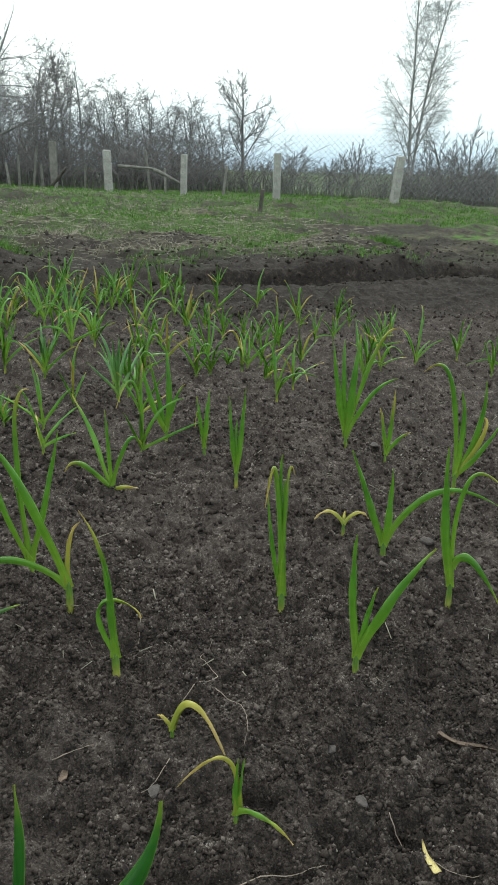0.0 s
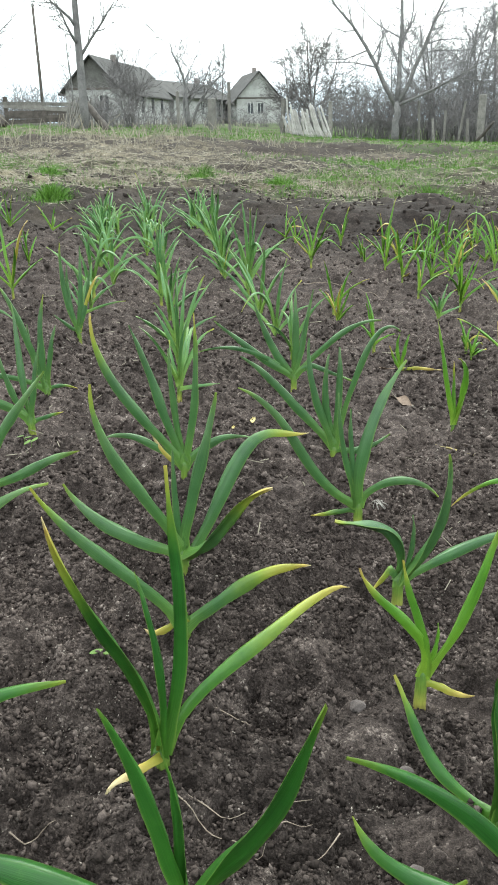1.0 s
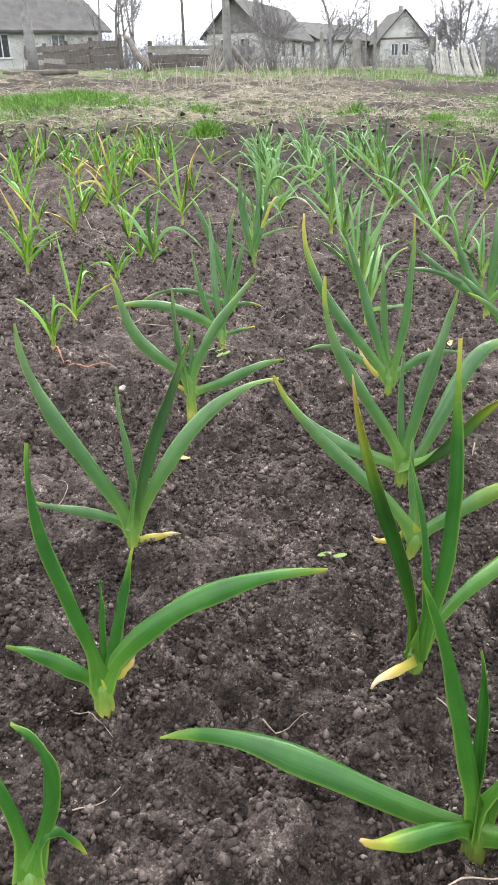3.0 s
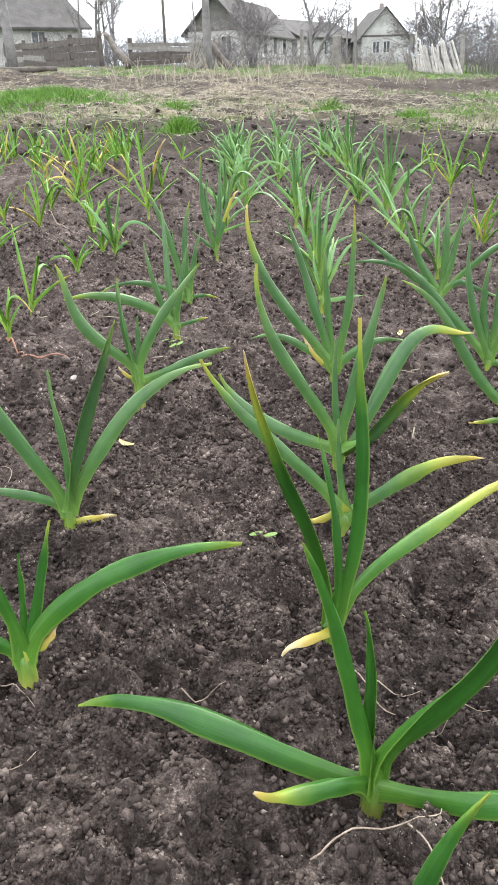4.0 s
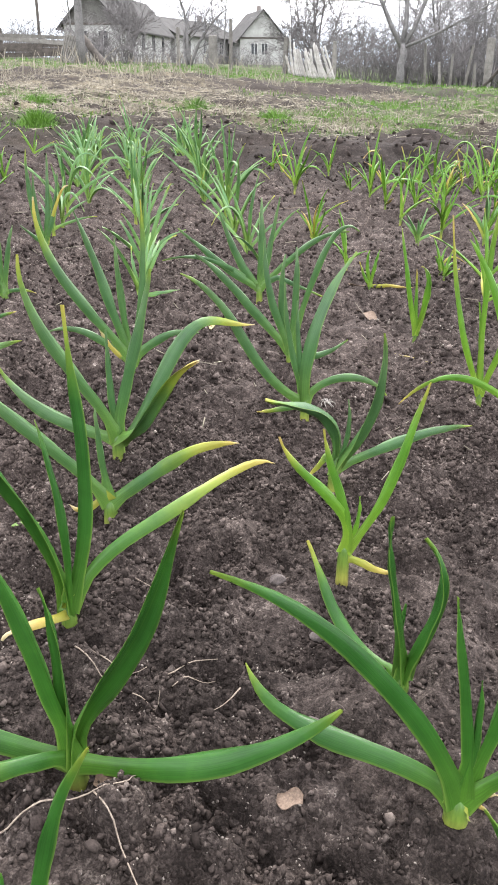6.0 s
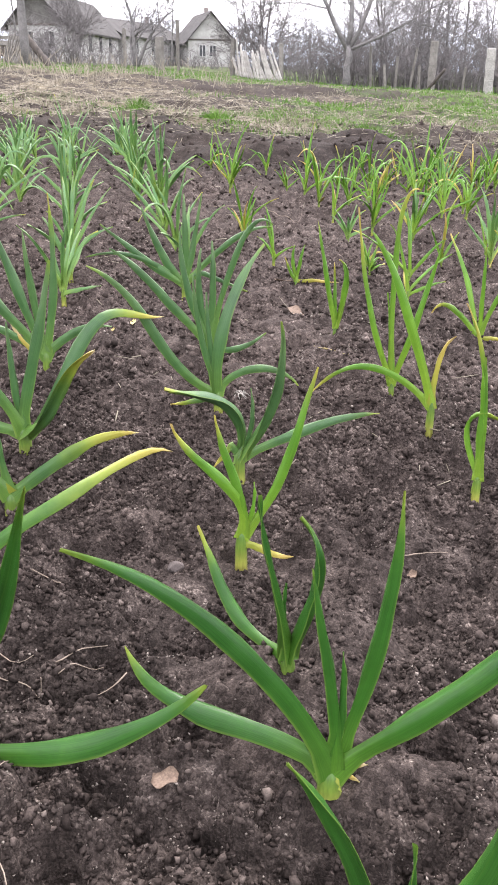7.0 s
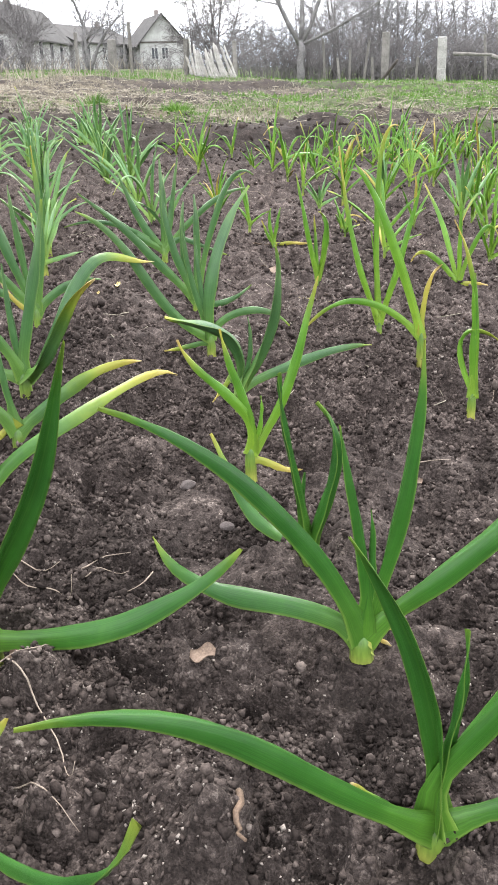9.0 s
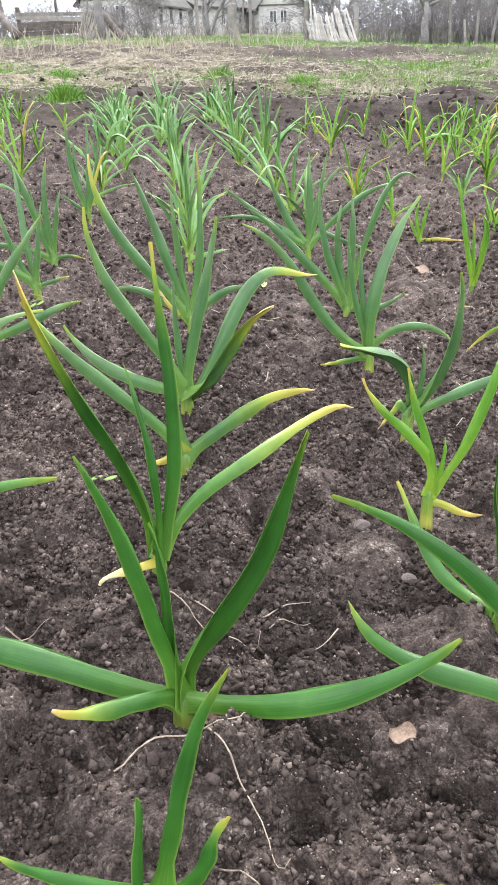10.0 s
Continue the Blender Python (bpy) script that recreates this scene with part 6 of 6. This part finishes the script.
# dry tussocks standing in the straw
trng = np.random.RandomState(541)
tu, tv = -6 + 14 * trng.rand(260), 6.2 * (20 / 6.2) ** trng.rand(260)
tu = tu * (tv / 20) ** 0.5 + 0.3
keep = trng.rand(260) < cover(ACROSS[0] * tu + ROW[0] * tv, ACROSS[1] * tu + ROW[1] * tv)[0] + 0.2
tu, tv = np.repeat(tu[keep], 60), np.repeat(tv[keep], 60)
tu, tv = tu + 0.014 * tv * trng.randn(len(tu)), tv + 0.014 * tv * trng.randn(len(tv))
blades("dry_grass", ACROSS[0] * tu + ROW[0] * tv, ACROSS[1] * tu + ROW[1] * tv, 0.075, 0.006, trng, STRAW, "tussocks of dead pale grass", "dry grass", 1.0)


def litter(name, x, y, length, width, rng, mat, label, up=0.12):
    """Straw: flat-lying stalks, each a thin three-sided rod."""
    n = len(x)
    a = rng.rand(n) * 6.283
    l = length * (0.3 + 0.9 * rng.rand(n) ** 2)
    w = width * (0.5 + 0.8 * rng.rand(n))
    z = land(x, y) + 0.004
    way = np.stack([np.cos(a), np.sin(a), rng.randn(n) * up], -1)
    p0 = np.stack([x, y, z], -1)
    p1 = p0 + way * l[:, None]
    p1[:, 2] = np.maximum(p1[:, 2], land(p1[:, 0], p1[:, 1]) + 0.003)
    side = np.stack([-np.sin(a), np.cos(a), 0 * a], -1) * w[:, None] * 0.5
    top = np.array([0, 0, 1.0]) * w[:, None] * 0.6
    v = np.stack([p0 - side, p0 + side, p0 + top, p1 - side, p1 + side, p1 + top], 1).reshape(-1, 3)
    b = (np.arange(n) * 6)[:, None]
    t = np.concatenate([b + np.array([q]) for q in ([0, 1, 4], [0, 4, 3], [1, 2, 5], [1, 5, 4], [2, 0, 3], [2, 3, 5], [0, 2, 1], [3, 4, 5])])
    return tagged(fast_mesh(name, v, t, mat), label, "straw", kind="stuff")


sx, sy, srng = field(42000, 511, 5.2, 12.0, -4.0, 8.0, "straw")
litter("straw", sx, sy, 0.09, 0.004, srng, STRAW, "dry pale straw and stalks strewn on the turf")
sx, sy, srng = field(15000, 513, 9.0, 24.0, -7.0, 14.0, "straw")
litter("straw", sx, sy, 0.16, 0.010, srng, STRAW, "dry pale straw and stalks strewn on the turf")
bx, by, brng = scatter_on_bed(1100, 515, -3.4, 2.4, 0.9, 4.9)
litter("straw_bits", bx, by, 0.05, 0.0018, brng, STRAW, "short bits of straw on the soil", 0.03)
# clods thrown up along the dug bank and in the turf
krng = np.random.RandomState(521)
ku, kv = -4 + 12 * krng.rand(7000), 4.45 + 4.0 * krng.rand(7000) ** 1.6
kx, ky = ACROSS[0] * ku + ROW[0] * kv, ACROSS[1] * ku + ROW[1] * kv
lumps("dug_clods", np.stack([kx, ky, land(kx, ky)], -1), 0.004 + 0.020 * krng.rand(7000) ** 2.2, CLOD, "dug clods of dark soil along the bank", 522, "soil", plain=True)
# standing dead stalks
prng = np.random.RandomState(531)
lines = []
for n in range(220):
    k = prng.randint(14)
    u, v = -2.8 + (k * 0.61) % 5 + 0.3 * prng.randn(), 14.0 + (k * 1.7) % 6 + 0.6 * prng.randn()
    x, y = ACROSS[0] * u + ROW[0] * v, ACROSS[1] * u + ROW[1] * v
    z, h = land_at(x, y), 0.12 + 0.35 * prng.rand()
    lx, ly = prng.randn(2) * 0.4 * h
    lines.append(([(x, y, z - 0.02), (x + lx * 0.4, y + ly * 0.4, z + h * 0.5), (x + lx, y + ly, z + h)], [0.008, 0.006, 0.004]))
v, f = tubes(lines, 3)
tagged(link_mesh("dead_stalks", v, f, STRAW), "pale dead stalks standing in the straw", "dead stalks", kind="stuff")


# ---- roots, twigs, stones and dead leaves on the bed ----
def strewn(name, way, radius, mat, label, category, group, lift=0.0):
    """A thin crooked root or twig that lies on the soil along a line of places."""
    rng = np.random.RandomState(int(abs(way[0][0] * 7919 + way[-1][1] * 3571) * 100) % 99999)
    way = np.array(way, float)
    s = np.concatenate([[0], np.cumsum(np.hypot(*np.diff(way, axis=0).T))])
    n = max(8, int(s[-1] / 0.006))
    q = np.linspace(0, s[-1], n)
    x, y = np.interp(q, s, way[:, 0]), np.interp(q, s, way[:, 1])
    for _ in range(2):
        x[1:-1], y[1:-1] = (x[:-2] + 2 * x[1:-1] + x[2:]) / 4, (y[:-2] + 2 * y[1:-1] + y[2:]) / 4
    x, y = x + rng.randn(n) * radius * 0.45, y + rng.randn(n) * radius * 0.45
    z = land(x, y)
    z = np.maximum(np.maximum(np.roll(z, 1), np.roll(z, -1)), z) if n > 3 else z
    for _ in range(3):
        z[1:-1] = (z[:-2] + 2 * z[1:-1] + z[2:]) / 4
    f = np.linspace(0, 1, n)
    r = 0.62 * radius * (1.1 - 0.65 * f) * (0.85 + 0.3 * rng.rand(n))
    o = np.array([x[0], y[0], z[0]])
    v, faces = tubes([(np.stack([x, y, z + radius * 0.6 + lift * np.sin(f * np.pi)], -1) - o, r)], 6)
    ob = link_mesh(name, v, faces, mat, smooth=True)
    ob.location = o
    return tagged(ob, label, category, group)


def root(way, radius=0.0011, label="thin pale dry root lying on the soil"):
    return strewn("root", way, radius, PALE_ROOT, label, "root", "dry roots", 0.003)


root([(-.441, .248), (-.419, .282), (-.401, .291), (-.377, .312), (-.385, .334)], 0.0012, "long pale dry root curling beside a garlic plant")
root([(-.394, .295), (-.374, .289), (-.355, .277), (-.33, .262), (-.313, .244), (-.301, .239)], 0.0011, "long pale dry root curling beside a garlic plant")
root([(-.353, .237), (-.327, .23), (-.292, .221)], 0.0010)
root([(-.103, .856), (-.05, .912), (-.013, .951), (-.046, .992), (-.029, 1.044)], 0.0012)
root([(-.02, .928), (.02, .894), (.028, .853), (.023, .812)], 0.0010)
root([(.009, .604), (.046, .614), (.087, .629), (.115, .643)], 0.0012)
root([(-.067, .779), (-.081, .745), (-.094, .722)], 0.0010)
root([(.188, .711), (.21, .658), (.239, .628), (.268, .626)], 0.0010)
root([(-.509, .412), (-.483, .414), (-.461, .416), (-.444, .422), (-.428, .413), (-.411, .402)], 0.0010)
root([(-.422, .436), (-.417, .453), (-.397, .467)], 0.0009)
root([(-.369, .461), (-.373, .434), (-.377, .421)], 0.0010)
root([(-.545, .55), (-.513, .56), (-.503, .543)], 0.0011)
for way in ([(-.507, .43), (-.476, .429), (-.449, .437)], [(-.621, .326), (-.594, .354)], [(-.436, .449), (-.424, .477), (-.407, .488)], [(-.207, .764), (-.162, .792)],
            [(-.147, 1.11), (-.141, 1.041)], [(-.761, .243), (-.706, .236)], [(-1.04, .454), (-1.064, .506), (-1.084, .49)], [(-.675, .157), (-.656, .197)]):
    strewn("twig", way, 0.0011, PALE_ROOT, "thin dry grey-brown twig on the soil", "twig", "dry twigs")
for way in ([(-1.417, 2.652), (-1.268, 2.718), (-1.083, 2.679)], [(-2.454, 1.755), (-2.197, 1.617), (-2.094, 1.6)]):
    strewn("twig", way, 0.0022, PALE_ROOT, "long pale dry stalk among the garlic rows", "twig", "dry twigs", 0.01)
for way in ([(-1.481, .829), (-1.365, .775)], [(-1.358, .763), (-1.298, .819)]):
    strewn("stick", way, 0.0034, RED_STICK, "reddish-brown bare stick on the soil", "stick", "reddish sticks", 0.006)
strewn("dry_stick", [(-.2018, .257), (-.195, .243), (-.1886, .2285)], 0.0038, DEAD_LEAF, "short brown dry stick lying on the soil", "stick", "")


def stone(x, y, size, mat=None, label="small flat grey stone half sunk in the soil"):
    rng = np.random.RandomState(int(abs(x * 4561 + y * 977) * 10))
    bm = bmesh.new()
    bmesh.ops.create_icosphere(bm, subdivisions=2, radius=1.0)
    cut = [(Vector(rng.randn(3)).normalized(), 0.55 + 0.35 * rng.rand()) for _ in range(7)]
    for v in bm.verts:
        for way, far in cut:
            over = v.co.dot(way) - far
            if over > 0:
                v.co -= way * over * 0.9
        v.co = Vector((v.co.x * size, v.co.y * size * (0.6 + 0.3 * (seed_of(x, y))), v.co.z * size * 0.42))
    ob = part("stone", bm, mat or FLAT_STONE)
    ob.matrix_world = pose(x, y, land_at(x, y) + size * 0.12, rng.randn() * 8, rng.randn() * 8, rng.rand() * 360)
    return tagged(ob, label, "stone", "stones on the bed")


def seed_of(x, y):
    return (abs(x * 131.7 + y * 71.3)) % 1.0


for x, y, s in ((.132, .818, .011), (.217, .811, .013), (-.079, .724, .012), (.159, .721, .010), (.389, 1.46, .017), (-.089, 1.184, .014), (.364, 2.031, .018),
                (-.415, .627, .011), (-.024, .539, .009), (-.34, .56, .008), (-.30, .46, .008)):
    stone(x, y, s)
stone(-1.229, .771, .012, PALE_STONE, "pale rounded stone on the soil")


def scrap(name, x, y, length, width, turn, mat, label, curl=0.35, category="dead leaf", group="dead leaves", tip=0.3):
    """A dry scrap of leaf: a curled, crumpled sheet of some thickness."""
    rng = np.random.RandomState(int(abs(x * 3331 + y * 7177) * 10))
    n, m = 9, 5
    verts, faces = [], []
    ph = rng.rand(3) * 6
    for s in (0, 1):
        for i in range(n):
            f = i / (n - 1)
            w = width * (math.sin(math.pi * (0.12 + 0.76 * f)) ** 0.7 if tip < 0.5 else max(0.08, (1 - f) ** 0.6))
            for j in range(m):
                q = j / (m - 1) - 0.5
                z = curl * (abs(q) * 2) ** 1.6 * width * 0.55 + width * 0.16 * math.sin(f * 5 + ph[0]) + width * 0.08 * math.sin(q * 7 + f * 9 + ph[1])
                z += curl * length * 0.35 * (f - 0.35) ** 2
                verts.append(((f - 0.5) * length, q * w + 0.06 * length * math.sin(f * 3 + ph[2]), z + 0.0007 * s))
    k = n * m
    for i in range(n - 1):
        for j in range(m - 1):
            a = i * m + j
            faces.append((a, a + 1, a + m + 1, a + m))
            faces.append((k + a, k + a + m, k + a + m + 1, k + a + 1))
    rim = [i * m for i in range(n)] + [(n - 1) * m + j for j in range(1, m)] + [i * m + m - 1 for i in range(n - 2, -1, -1)] + list(range(m - 2, 0, -1))
    for a, b in zip(rim, rim[1:] + rim[:1]):
        faces.append((a, b, k + b, k + a)[::-1])
    ob = link_mesh(name, verts, faces, mat, smooth=True)
    ob.matrix_world = pose(x, y, float(land(np.array([x]), np.array([y]))[0]) + 0.004, rng.randn() * 8, rng.randn() * 8, turn)
    return tagged(ob, label, category, group)


scrap("dead_leaf", -.281, .376, .019, .016, 20, TAN_LEAF, "curled tan dead leaf lying on the soil")
scrap("dead_leaf", -.701, 1.651, .062, .042, 150, TAN_LEAF, "pale tan dead leaf among the rows")
scrap("dead_leaf", -.398, .323, .030, .017, 25, DEAD_LEAF, "crumpled brown dead leaf beside a garlic plant")
scrap("dead_leaf", -.191, .754, .018, .012, 80, TAN_LEAF, "small tan dead leaf on the soil")
scrap("leaf_scrap", -.914, 1.288, .03, .012, 30, YELLOW_LEAF, "yellow scrap of withered leaf on the soil", group="yellow leaf scraps")
scrap("leaf_scrap", -.895, 1.30, .022, .010, 110, YELLOW_LEAF, "yellow scrap of withered leaf on the soil", group="yellow leaf scraps")
scrap("leaf_scrap", -.932, 1.275, .02, .009, 70, YELLOW_LEAF, "yellow scrap of withered leaf on the soil", group="yellow leaf scraps")
scrap("leaf_scrap", -.984, .635, .024, .010, 15, YELLOW_LEAF, "yellow scrap of withered leaf on the soil", group="yellow leaf scraps")
scrap("leaf_scrap", -.507, 1.366, .10, .012, 150, YELLOW_LEAF, "long pale yellow withered leaf on the soil", 0.6, group="yellow leaf scraps", tip=0.9)
scrap("leaf_scrap", -.762, 1.81, .095, .012, 52, TAN_LEAF, "long strip of dry leaf on the soil", 0.3, group="yellow leaf scraps", tip=0.9)
scrap("leaf_scrap", .306, .83, .075, .012, -18, TAN_LEAF, "dry curled garlic leaf on the soil", 0.6, group="yellow leaf scraps", tip=0.9)
scrap("leaf_scrap", .221, .647, .045, .009, 100, YELLOW_LEAF, "pale narrow withered leaf on the soil", 0.3, group="yellow leaf scraps", tip=0.9)


def root_tuft(x, y):
    top = empty("root_tuft", x, y, land_at(x, y) + 0.008)
    rng = np.random.RandomState(77)
    for _ in range(9):
        a = rng.rand() * 6.28
        pts = [(0.014 * k / 4 * math.cos(a + 0.25 * k), 0.014 * k / 4 * math.sin(a + 0.25 * k), 0.006 * math.sin(k * 0.8) + 0.003) for k in range(5)]
        v, f = tubes([(pts, [0.0012, 0.001, 0.0009, 0.0007, 0.0005])], 5)
        link_mesh("root_hair", v, f, PALE_STONE, top, smooth=True)
    return tagged(top, "small white tuft of roots on the soil", "root tuft")


root_tuft(-.545, 1.059)


def seedling(x, y, turn):
    """A weed seedling: a short stalk and two seed leaves."""
    top = empty("weed_seedling", x, y, land_at(x, y) + 0.003, turn)
    v, f = tubes([([(0, 0, -0.006), (0.0005, 0, 0.002), (0, 0, 0.0055)], [0.0008, 0.0008, 0.0007])], 6)
    link_mesh("stalk", v, f, SEEDLING, top, smooth=True)
    for side in (1, -1):
        bm = bmesh.new()
        bmesh.ops.create_uvsphere(bm, u_segments=10, v_segments=6, radius=1.0)
        for p in bm.verts:
            p.co = Vector((side * (0.0082 + p.co.x * 0.008), p.co.y * 0.0046, 0.005 + p.co.z * 0.0006 + 0.0022 * (1 + p.co.x * side)))
        part("seed_leaf", bm, SEEDLING, top)
    return tagged(top, "tiny weed seedling with two green seed leaves", "weed seedling", "weed seedlings")


seedling(-.694, .553, 25)
seedling(-1.194, .986, 80)
seedling(-1.22, .996, 10)
WITHERED = "withered yellow-brown garlic shoot curling to the soil"
garlic(-.068, .819, .016, .0035, [(-32, .026, .105, .080, .006, .013, .85), (150, .012, .03, .022, .024, .007, 1.0)], LEAF_LIGHT, WITHERED)
garlic(.221, 1.49, .02, .004, [(170, .03, .06, .06, .02, .011, 1.0), (15, .03, .055, .055, .02, .011, 1.0), (80, .012, .03, .03, .03, .009, .8)], LEAF_LIGHT, WITHERED)
